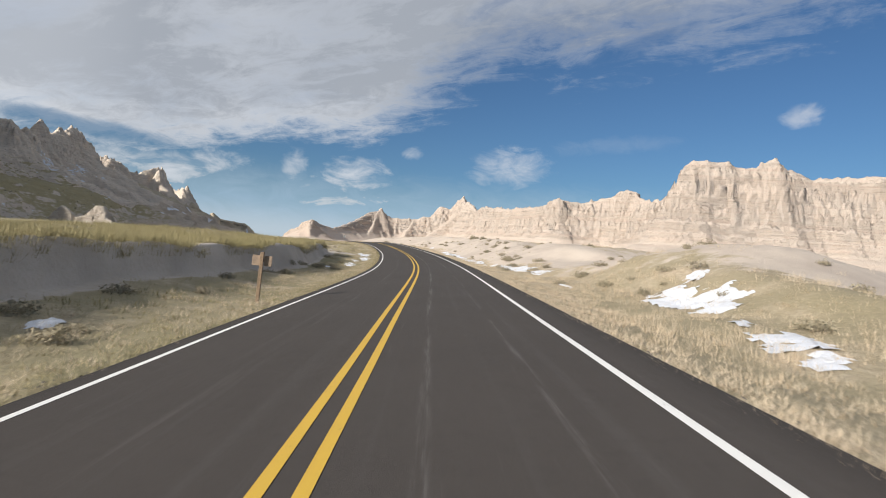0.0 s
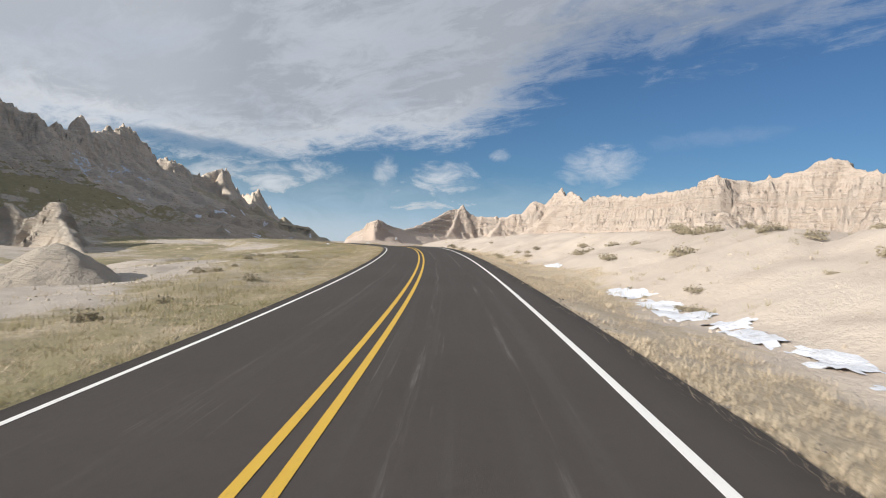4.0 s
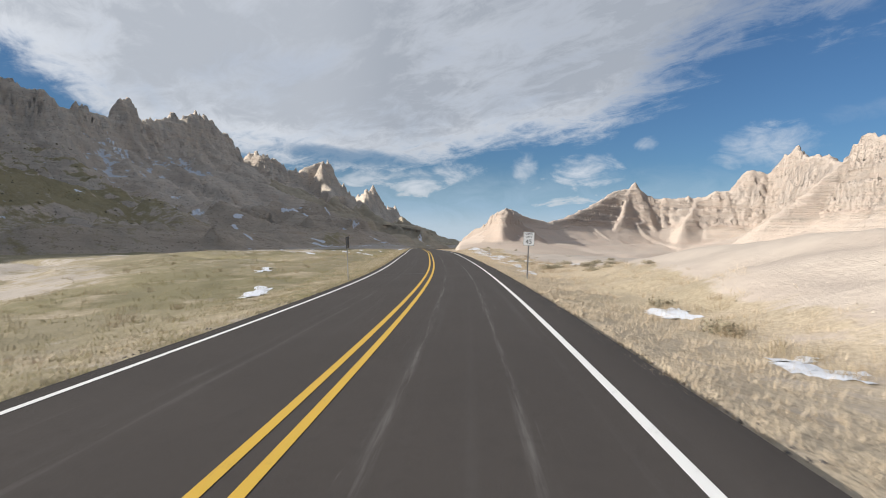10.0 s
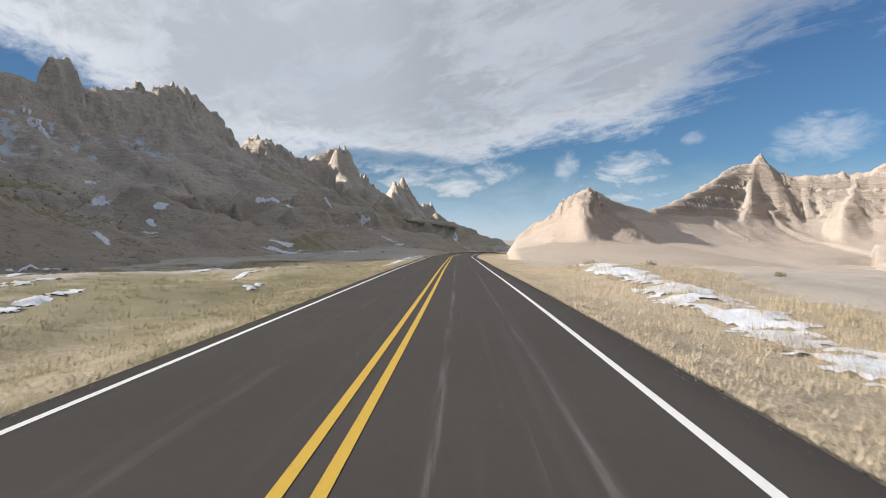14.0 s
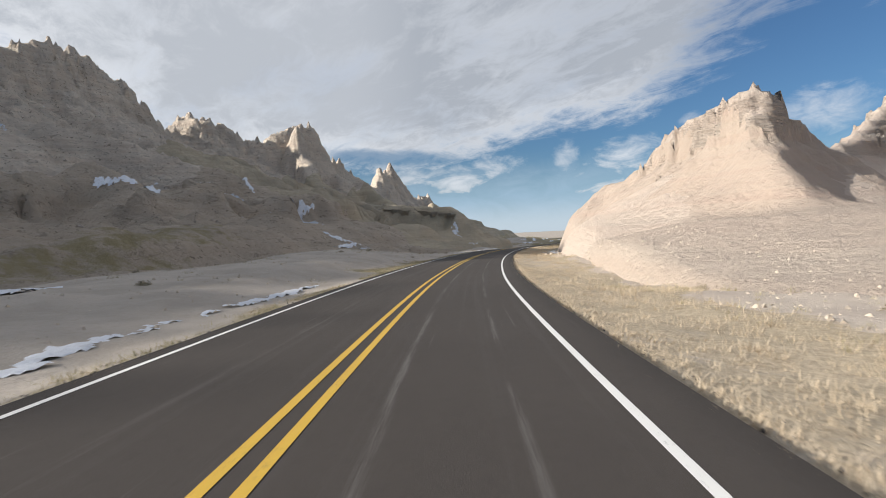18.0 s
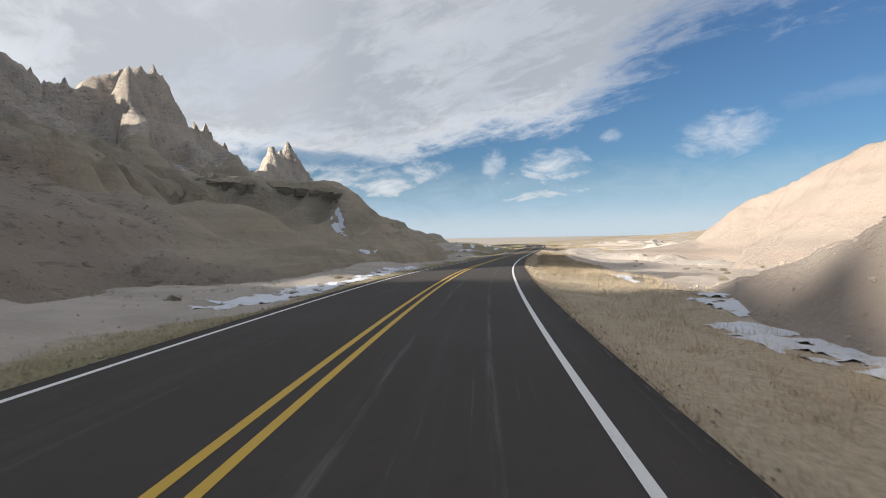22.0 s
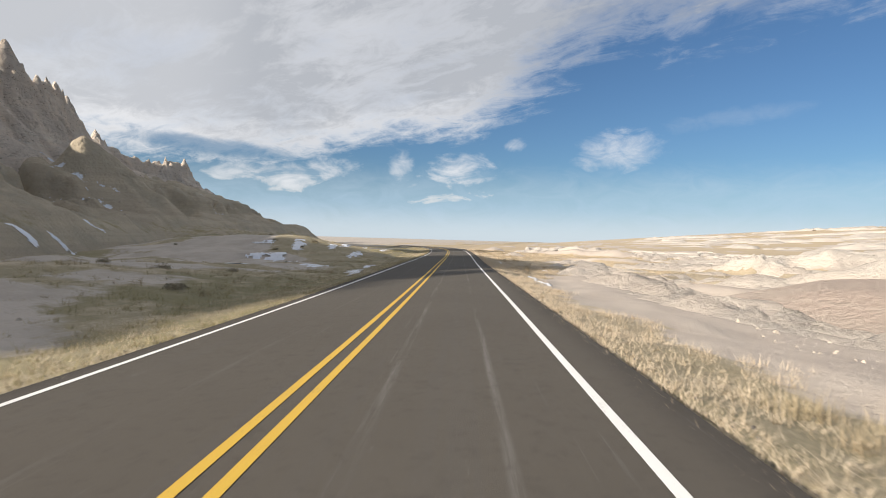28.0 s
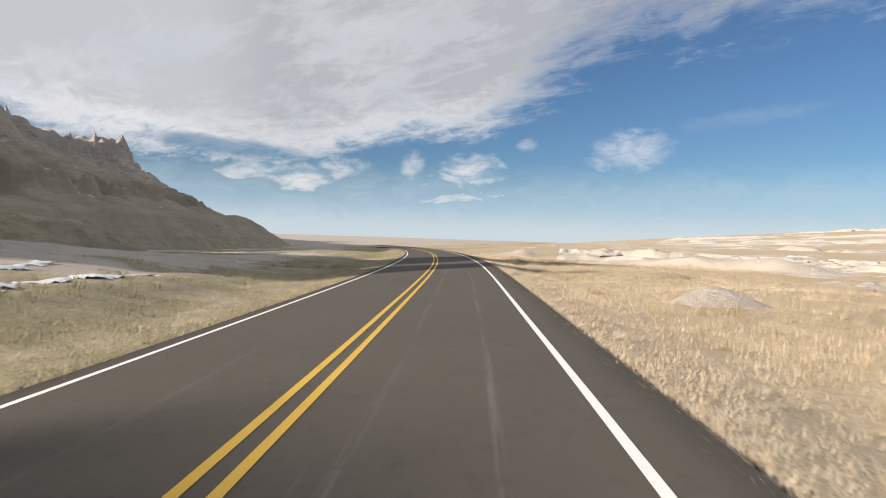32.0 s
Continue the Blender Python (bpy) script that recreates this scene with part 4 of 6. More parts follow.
# ---- meshes ----
def mesh_of(name, verts, faces, mat, smooth=False):
    me = bpy.data.meshes.new(name)
    verts, faces = np.asarray(verts, np.float32), np.asarray(faces, np.int32)
    me.vertices.add(len(verts))
    me.vertices.foreach_set("co", verts.ravel())
    k = faces.shape[1]
    me.loops.add(faces.size)
    me.loops.foreach_set("vertex_index", faces.ravel())
    me.polygons.add(len(faces))
    me.polygons.foreach_set("loop_start", np.arange(0, faces.size, k, dtype=np.int32))
    me.polygons.foreach_set("use_smooth", np.full(len(faces), smooth))
    me.materials.append(mat)
    me.update(calc_edges=True)
    return me


def grid_faces(rows, cols):
    i = np.arange((rows - 1) * cols).reshape(rows - 1, cols)[:, :-1].ravel()
    return np.stack([i, i + 1, i + 1 + cols, i + cols], 1)


def child(name, me, parent, label=""):
    ob = new(name, me)
    ob.parent = parent
    return tagged(ob, label)


# ---- ground ----
def grow(start, first, rate, end):
    out, stepsize = [start], first
    while out[-1] < end:
        out.append(out[-1] + stepsize)
        stepsize *= rate
    return out


def cover_of(x, y):
    """How much grass grows, and how olive it is."""
    d = across(x, y)
    n1, n2 = fbm(x / 16, y / 16, 4, seed=63), fbm(x / 6, y / 6, 3, seed=64)
    verge_r = 1 - step(d + 2.0 * n2, np.interp(y, [0, 40, 70, 200, 240, 300, 350, 420, 450, 515, 540, 562, 590, 615], [9, 10, 7, 8, 10, 11, 8.5, 8, 10.5, 7.5, 5.2, 6, 40, 400]), np.interp(y, [0, 40, 70, 200, 240, 300, 350, 420, 450, 515, 540, 562, 590, 615], [22, 20, 10, 12, 15, 17, 11.5, 11, 14, 11, 8, 9.5, 80, 500]))
    verge_l = 1 - step(-d + 3.0 * n2, np.interp(y, [0, 60, 75, 120, 150, 280, 310, 335, 395, 430, 470, 510, 545, 600], [60, 60, 6.5, 9, 46, 60, 26, 3.6, 3.6, 5.4, 5.6, 5.8, 7, 8]), np.interp(y, [0, 60, 75, 120, 150, 280, 310, 335, 395, 430, 470, 510, 545, 600], [120, 120, 9, 22, 100, 110, 42, 6.4, 6.4, 7.2, 7.2, 9, 16, 22]))
    grass = np.where(d > 0, verge_r * (0.82 + 0.5 * n1), verge_l * (0.80 + 0.5 * n1 - (0.10 + 0.12 * step(y, 245, 270) - 0.62 * fbm(x / 22, y / 9, 3, seed=66)) * step(-d, 9, 20) * step(y, 85, 140))) + 0.22 * np.clip(n1 + 0.1, 0, 1)
    grass = np.maximum(grass, (d < 0) * step(y, 515, 540) * (0.75 * step(fbm(x / 15, y / 9, 3, seed=67), -0.12, 0.2)) * (1 - step(-d, 60, 90)))
    # open crumbling faces
    band = step(y, 50, 70) * (1 - step(y, 215, 250)) * step(d, 17.5, 21) * (1 - step(d, 44, 70))
    grass = np.maximum(grass, band * (0.62 + 0.6 * n1))
    rim = np.abs(-d + terrace_edge(y))
    lip = (1 - step(y, 76, 84)) * (1 - step(rim, 0.7, 1.2))
    grass = grass * (1 - lip * 0.9)
    olive = np.where(d < 0, 0.75 + 0.5 * n1, np.where(y < 60, 0.5, 0.15) + 0.5 * step(y, 425, 455) * (1 - step(y, 520, 545)) + 0.3 * n1)
    plain = step(y, 572, 628) * step(d, 0, 8)
    grass = grass * (1 - plain) + plain * (0.85 + 0.25 * n1 - 4.5 * breaks(x, y) * step(d, 12, 30) - 0.35 * step(y, 900, 1500) * step(fbm(x / 160, y / 60, 3, seed=85), -0.1, 0.3))
    olive = olive * (1 - plain * 0.85)
    return np.clip(grass, 0, 1), np.clip(olive, 0, 1), np.clip(plain + step(np.hypot(x + 110, y - 330), 380, 520), 0, 1)


def build_ground():
    near = np.arange(-40, 720, 1.0)
    ys = np.r_[-np.array(grow(42, 4, 1.35, 3600))[::-1], near, np.array(grow(721, 2, 1.10, 4600))]
    right = np.r_[np.arange(0, 14, 0.4), grow(14, 0.45, 1.055, 4200)]
    xs = np.r_[-right[::-1][:-1], right]
    yy, dd = np.meshgrid(ys, xs, indexing="ij")
    xx = road_x(np.clip(yy, -60, 740)) + dd * np.sqrt(1 + road_slope(np.clip(yy, -60, 740)) ** 2)
    zz = ground_height(xx, yy)
    me = mesh_of("ground", np.stack([xx, yy, zz], -1).reshape(-1, 3), grid_faces(*xx.shape), GROUND, True)
    grass, olive, golden = cover_of(xx, yy)
    cream = step(dd, 5, 9) * (1 - 0.6 * step(yy, 215, 250) * (1 - step(yy, 330, 350)))
    attr = me.color_attributes.new("cover", "FLOAT_COLOR", "POINT")
    attr.data.foreach_set("color", np.stack([grass, olive, golden, cream], -1).astype(np.float32).ravel())
    tagged(new("ground", me), "pale silt ground with patchy dry grass and shallow ditches", "ground", kind="structure")


build_ground()


# ---- road ----
def strip(y0, y1, d0, d1, lift, every=2.0, sub=2):
    """A band along the road between two distances from its centre line."""
    ys = np.linspace(y0, y1, int((y1 - y0) / every) + 1)
    ds = np.linspace(d0, d1, sub)
    yy, dd = np.meshgrid(ys, ds, indexing="ij")
    s = road_slope(yy)
    k = np.sqrt(1 + s * s)
    x, y = road_x(yy) + dd / k, yy - dd * s / k
    z = road_z(yy) + np.tan(np.radians(road_bank(yy))) * dd + lift
    return np.stack([x, y, z], -1).reshape(-1, 3), grid_faces(*yy.shape)


road = tagged(new("road", mesh_of("road", *strip(-60, 790, EDGE_L, EDGE_R, 0.0, 1.0, 12), ASPHALT, True)), "two-lane grey asphalt road with worn surface", "road", kind="structure")
ys, ds = np.meshgrid(np.linspace(-60, 790, 851), np.linspace(EDGE_L, EDGE_R, 12), indexing="ij")
lanes = road.data.attributes.new("lane", "FLOAT_VECTOR", "POINT")
lanes.data.foreach_set("vector", np.stack([ds, ys, 0 * ds], -1).astype(np.float32).ravel())
for place in (-0.16, 0.16):
    child("centre_line", mesh_of("centre_line", *strip(-60, 790, place - 0.06, place + 0.06, 0.005), YELLOW_PAINT), road, "solid yellow painted line")
for place in (-LANE, LANE):
    child("edge_line", mesh_of("edge_line", *strip(-60, 790, place - 0.055, place + 0.055, 0.005), WHITE_PAINT), road, "solid white painted line")


# ---- buttes and ridges ----
def massif(name, height, x0, x1, y0, y1, cell, mat, label, category, zones=(), sink=0.25, cover=None, kind=""):
    """A hill from its height over a stretch of plan, cut off just below the ground, split into its zones."""
    xs, ys = np.arange(x0, x1 + cell, cell), np.arange(y0, y1 + cell, cell)
    yy, xx = np.meshgrid(ys, xs, indexing="ij")
    zz = height(xx, yy)
    keep = zz > ground_height(xx, yy) - sink
    faces = grid_faces(*xx.shape)
    flat = keep.ravel()
    faces = faces[flat[faces].any(1)]
    verts = np.stack([xx, yy, zz], -1).reshape(-1, 3)
    values = None
    if cover:
        gy, gx = np.gradient(zz, cell)
        around = (np.roll(zz, 3, 0) + np.roll(zz, -3, 0) + np.roll(zz, 3, 1) + np.roll(zz, -3, 1)) / 4
        slope, hollow = np.hypot(gx, gy), around - zz
        values = np.stack([*cover(xx, yy, zz, slope, hollow), 0 * zz, 0 * zz + 1], -1).reshape(-1, 4)

    def piece(title, chosen, mat=mat):
        used = np.unique(chosen)
        where = np.zeros(xx.size, int)
        where[used] = np.arange(len(used))
        me = mesh_of(title, verts[used], where[chosen], mat, True)
        if cover:
            me.color_attributes.new("cover", "FLOAT_COLOR", "POINT").data.foreach_set("color", values[used].astype(np.float32).ravel())
        return me

    if not zones:
        return tagged(new(name, piece(name, faces)), label, category, kind=kind)
    hill = tagged(new(name), label, category)
    hill.matrix_world = pose((x0 + x1) / 2, (y0 + y1) / 2, 0)
    mid = verts[faces[:, 0]]
    left = np.ones(len(faces), bool)
    for title, words, test, *other in zones:
        mine = left & test(mid[:, 0], mid[:, 1], mid[:, 2])
        left &= ~mine
        if mine.any():
            ob = child(title, piece(title, faces[mine], *other), hill, words)
            ob.matrix_parent_inverse = hill.matrix_world.inverted()
    return hill


def ridge_cover(x, y, z, slope, hollow):
    """Grass on the low shelf, snow in the hollows."""
    shelf = bump(x, y, -205, 268, 70, 85, 0, 4) + 0.62 * bump(x, y, -148, 368, 7, 34, 25, 3) + 0.5 * (1 - step(z, 2.0, 5.0)) * step(y, 520, 560)
    grass = shelf * (1 - step(slope, 0.7, 1.25)) * 0.95
    snow = 0.36 * step(hollow, 0.0, 0.5) + 0.16 * step(hollow, 0.3, 1.0) * step(y, 380, 420) + 0.28 * step(fbm(x / 28, y / 28, 3, seed=111), 0.05, 0.35) + 0.50 * bump(x, y, -250, 372, 16, 45, 12, 3) - 0.35 * step(slope, 1.1, 1.7)
    return grass, snow * step(z, 1.5, 4)


def rise(x, y):
    return (RIDGE_FOOT(y) - x) / (RIDGE_FOOT(y) - RIDGE_CREST(y)) + 0.03 * fbm(x / 12, y / 12, 2, seed=171)


everywhere = lambda x, y, z: z > -99
RIDGE_ZONES = [("bluff", "brown clay bluff coming down towards the road", lambda x, y, z: (along_crest(x, y, BLUFF)[0] < 20) & (x > -250), TAN),
               ("grassy_shelf", "low shelf with olive dry grass", lambda x, y, z: (np.hypot((x + 205) / 62, (y - 268) / 82) < 0.98) & (z < 19)),
               ("rear_slope", "", lambda x, y, z: rise(x, y) > 1.0),
               ("peak", "weathered grey peak", lambda x, y, z: (rise(x, y) > 0.66) & (y > 575)), ("pinnacle_crest", "jagged crest of grey pinnacles", lambda x, y, z: rise(x, y) > 0.66),
               ("tan_slope", "smooth olive tan clay slope", lambda x, y, z: (rise(x, y) < 0.6) & (y > 432 + 20 * fbm(x / 30, y / 30, 2)), TAN), ("brown_slope", "brown gullied clay slope with dead scrub", lambda x, y, z: rise(x, y) < 0.40 + 0.12 * fbm(x / 18, y / 18, 3, seed=177), BROWN), ("gullied_slope", "gullied slope with old snow", lambda x, y, z: rise(x, y) > 0.12), ("foot_slope", "bare foot of the slope", everywhere)]
WALL_ZONES = [("cliff_face", "banded fluted cliff", lambda x, y, z: z > 0.42 * along_crest(x, y, WALL)[1]), ("apron", "smooth pale apron", everywhere)]
massif("badlands_ridge", left_ridge_height, -470, -90, 40, 960, 0.95, SHALE, "long eroded badlands ridge with jagged crest and snow in its gullies", "ridge", RIDGE_ZONES, cover=ridge_cover)
massif("badlands_wall", right_range_height, -135, 330, 20, 600, 0.85, ROCK, "sunlit cream and pink banded badlands wall with peaks", "ridge", WALL_ZONES)
massif("butte", knob_height, -135, -40, 335, 470, 0.45, SMOOTH_ROCK, "steep sunlit clay butte beside the road", "butte",
       [("cap", "ledged and fluted cap", lambda x, y, z: z > 11.2 + 1.2 * fbm(x / 4, y / 4, 2), ROCK), ("slope", "smooth pinkish clay slope", lambda x, y, z: z > 3.6 + 0.5 * fbm(x / 5, y / 5, 2)), ("apron", "crumbly pale apron", everywhere, APRON)])
massif("low_butte", second_knob_height, -150, 0, 430, 640, 0.8, SMOOTH_ROCK, "low sunlit clay butte on the edge of the plain", "butte",
       [("crest", "", lambda x, y, z: z > 10), ("slope", "smooth pinkish clay slope", everywhere)])
massif("clay_outcrop", spires_height, -175, -85, 170, 245, 0.4, CLAY, "fluted clay outcrop with small spires on the flat", "outcrop",
       [("spire", "narrow fluted spire", lambda x, y, z: (z > 2.5) & (x < -137)), ("tower", "fluted clay tower", lambda x, y, z: z > 2.5), ("skirt", "", everywhere)])
massif("clay_mound", mound_height, -42, -14, 92, 120, 0.2, CLAY, "pale heap of crumbled clay on the flat", "mound")
massif("pale_mounds", pale_mounds_height, -162, 130, 430, 860, 0.8, PALE, "low ragged mounds of bare white clay over the plain", "mounds", kind="stuff", sink=0.1)
massif("far_breaks", far_breaks_height, -100, 1500, 1000, 2100, 8.0, PALE, "far pale breaks along the horizon", "hills", kind="stuff", sink=0.2)


# ---- things by the road ----
def plain_material(name, colour, second, rough, scale=20.0, metal=0.0, depth=0.003):
    m, n, bsdf, p = material(name)
    c = n.mix(n.ramp(n.noise(p, scale, 5, 0.65), 0.35, 0.7), colour, second)
    finish(n, bsdf, c, rough, n.noise(p, scale * 4, 3), depth)
    bsdf.inputs["Metallic"].default_value = metal
    return m


def snow_material():
    m, n, bsdf, p = material("old snow")
    c = n.mix(n.ramp(n.noise(p, 1.5, 5, 0.7), 0.5, 0.8), (0.72, 0.73, 0.76), (0.50, 0.47, 0.43))
    finish(n, bsdf, c, 0.6, n.noise(p, 6, 6, 0.65), 0.06)
    return m


def straw_material(name, light, dark, dry):
    m, n, bsdf, p = material(name)
    piece = n.tree.nodes.new("ShaderNodeNewGeometry").outputs["Random Per Island"]
    c = n.mix(piece, light, dark)
    c = n.mix(n.ramp(n.noise(p, 0.18, 4), 0.45, 0.65), c, dry)
    finish(n, bsdf, c, 0.9)
    return m


SNOW = snow_material()
STRAW = straw_material("dry straw grass", (0.66, 0.54, 0.385), (0.44, 0.34, 0.225), (0.55, 0.445, 0.31))
GOLDEN = straw_material("golden dry grass", (0.54, 0.405, 0.24), (0.34, 0.25, 0.14), (0.44, 0.33, 0.195))
OLIVE = straw_material("olive dry grass", (0.42, 0.35, 0.19), (0.22, 0.19, 0.085), (0.31, 0.265, 0.125))
SAGE = straw_material("sagebrush leaves", (0.36, 0.31, 0.21), (0.20, 0.17, 0.11), (0.29, 0.245, 0.165))
TWIG = plain_material("grey twigs", (0.20, 0.16, 0.12), (0.12, 0.10, 0.08), 0.9)
STEEL = plain_material("galvanised steel", (0.42, 0.41, 0.39), (0.30, 0.29, 0.28), 0.5, 30, 0.7)
WOOD = plain_material("weathered timber", (0.26, 0.18, 0.11), (0.16, 0.11, 0.07), 0.85, 12)
SIGN_WHITE = plain_material("white sign face", (0.78, 0.78, 0.76), (0.70, 0.70, 0.68), 0.45, 6)
SIGN_BLACK = plain_material("black sign lettering", (0.02, 0.02, 0.02), (0.03, 0.03, 0.03), 0.5)
SIGN_BACK = plain_material("dull sign back", (0.10, 0.09, 0.08), (0.06, 0.05, 0.05), 0.6, 8)
SIGN_BROWN = plain_material("brown sign back", (0.30, 0.22, 0.15), (0.22, 0.16, 0.11), 0.7, 8)
CLOD = plain_material("clay clods", (0.58, 0.49, 0.39), (0.42, 0.35, 0.27), 0.95, 5, 0, 0.02)
# near-black for the sign post's shadow drawn on the asphalt
POST_SHADOW = plain_material("painted post shadow", (0.018, 0.017, 0.016), (0.03, 0.028, 0.026), 0.55)


def part(name, bm, mat, parent, label=""):
    me = bpy.data.meshes.new(name)
    bm.to_mesh(me)
    bm.free()
    me.materials.append(mat)
    return child(name, me, parent, label)


def box(sx, sy, sz, at=(0, 0, 0), edge=0.004):
    bm = bmesh.new()
    bmesh.ops.create_cube(bm, size=1.0)
    bmesh.ops.scale(bm, vec=(sx, sy, sz), verts=bm.verts)
    if edge:
        bmesh.ops.bevel(bm, geom=bm.edges[:], offset=edge, segments=1, affect="EDGES")
    bmesh.ops.translate(bm, vec=at, verts=bm.verts)
    return bm


def on_ground(x, y):
    return float(ground_height(np.array([x]), np.array([y]))[0])


def road_yaw(y):
    return math.degrees(math.atan2(-float(road_slope(np.array(y))), 1.0))


def thing(name, x, y, turn=0.0, lean=0.0, z=None):
    ob = new(name)
    ob.matrix_world = pose(x, y, on_ground(x, y) if z is None else z, 0, lean, turn)
    return ob


def u_post(parent, height, mat=STEEL):
    """A channel-section steel post."""
    bm = bmesh.new()
    outline = [(-0.04, 0.0), (-0.022, 0.0), (-0.016, 0.028), (0.016, 0.028), (0.022, 0.0), (0.04, 0.0), (0.04, 0.006), (0.026, 0.006), (0.02, 0.034), (-0.02, 0.034), (-0.026, 0.006), (-0.04, 0.006)]
    face = bm.faces.new([bm.verts.new((x, y, -0.5)) for x, y in outline])
    top = bmesh.ops.extrude_face_region(bm, geom=[face])
    bmesh.ops.translate(bm, vec=(0, 0, height + 0.5), verts=[v for v in top["geom"] if isinstance(v, bmesh.types.BMVert)])
    bmesh.ops.recalc_face_normals(bm, faces=bm.faces)
    return part("post", bm, mat, parent, "galvanised steel channel post")


def rounded_plate(w, h, thick, radius, at):
    bm = bmesh.new()
    ring = []
    for cx, cz, a0 in ((w / 2 - radius, h / 2 - radius, 0), (-w / 2 + radius, h / 2 - radius, 90), (-w / 2 + radius, -h / 2 + radius, 180), (w / 2 - radius, -h / 2 + radius, 270)):
        for k in range(5):
            a = radians(a0 + 22.5 * k)
            ring.append(bm.verts.new((cx + radius * math.cos(a) + at[0], at[1], cz + radius * math.sin(a) + at[2])))
    face = bm.faces.new(ring)
    back = bmesh.ops.extrude_face_region(bm, geom=[face])
    bmesh.ops.translate(bm, vec=(0, thick, 0), verts=[v for v in back["geom"] if isinstance(v, bmesh.types.BMVert)])
    bmesh.ops.recalc_face_normals(bm, faces=bm.faces)
    return bm


def lettering(text, size, at, parent, mat):
    curve = bpy.data.curves.new("lettering", "FONT")
    curve.body, curve.size, curve.align_x, curve.align_y, curve.extrude = text, size, "CENTER", "CENTER", 0.001
    tmp = new("lettering_source", curve)
    me = bpy.data.meshes.new_from_object(tmp.evaluated_get(bpy.context.evaluated_depsgraph_get()))
    bpy.data.objects.remove(tmp)
    me.transform(Matrix.Translation(at) @ Matrix.Rotation(radians(90), 4, "X"))
    me.materials.clear()
    me.materials.append(mat)
    return child("lettering", me, parent, "black painted lettering")


def speed_sign():
    x, y = -40.05, 228.0
    sign = tagged(thing("speed_limit_sign", x, y, road_yaw(228) + 3, 1.0, z=on_ground(x, y)), "white speed limit sign on a steel post in dry grass", "road sign")
    low = 4.15 - on_ground(x, y)
    u_post(sign, low + 0.70)
    panel = part("panel", rounded_plate(0.61, 0.76, 0.004, 0.04, (0, -0.012, low + 0.38)), SIGN_WHITE, sign, "white enamelled panel")
    for w, h, at in ((0.57, 0.008, (0, low + 0.74)), (0.57, 0.008, (0, low + 0.02)), (0.008, 0.71, (-0.283, low + 0.38)), (0.008, 0.71, (0.283, low + 0.38))):
        part("border", box(w, 0.003, h, (at[0], -0.0145, at[1]), 0), SIGN_BLACK, panel, "black border line")
    lettering("SPEED", 0.155, (0, -0.015, low + 0.635), panel, SIGN_BLACK)
    lettering("LIMIT", 0.155, (0, -0.015, low + 0.475), panel, SIGN_BLACK)
    lettering("45", 0.36, (0, -0.015, low + 0.205), panel, SIGN_BLACK)
    for h in (0.1, 0.66):
        part("bolt", box(0.02, 0.008, 0.02, (0, -0.018, low + h), 0.003), STEEL, sign)


def back_sign():
    x, y = -48.3, 222.6
    sign = tagged(thing("road_sign", x, y, road_yaw(222) + 76, -8.0), "dark back of a small road sign on a leaning weathered post", "road sign")
    u_post(sign, 2.25)
    part("panel", rounded_plate(0.40, 0.61, 0.004, 0.03, (0.13, 0.036, 1.98)), SIGN_BACK, sign, "unpainted dark back of the panel")
    part("brace", box(0.34, 0.01, 0.03, (0.13, 0.03, 1.98)), SIGN_BACK, sign)


def timber_sign():
    x, y = -6.2, 19.4
    sign = tagged(thing("park_sign", x, y, 8, 1.5), "weathered timber post with a brown sign board seen from behind", "road sign")
    part("post", box(0.12, 0.12, 2.2, (0, 0, 0.62), 0.01), WOOD, sign, "square weathered timber post")
    for side in (-1, 1):
        part("board", box(0.26, 0.03, 0.36, (side * 0.20, 0.075, 1.42), 0.005), SIGN_BROWN, sign, "brown sign board")
    part("batten", box(0.62, 0.03, 0.08, (0, 0.085, 1.42), 0.004), WOOD, sign)


def delineator(x, y, tall=1.15):
    post = tagged(thing("delineator_post", x, y, road_yaw(y)), "thin steel roadside marker post", "marker post", "roadside marker posts")
    u_post(post, tall)
    part("reflector", rounded_plate(0.075, 0.11, 0.004, 0.02, (0, -0.006, tall - 0.09)), SIGN_WHITE, post, "small white reflector")


speed_sign()
back_sign()
timber_sign()
delineator(-56.8, 270.9, 1.2)


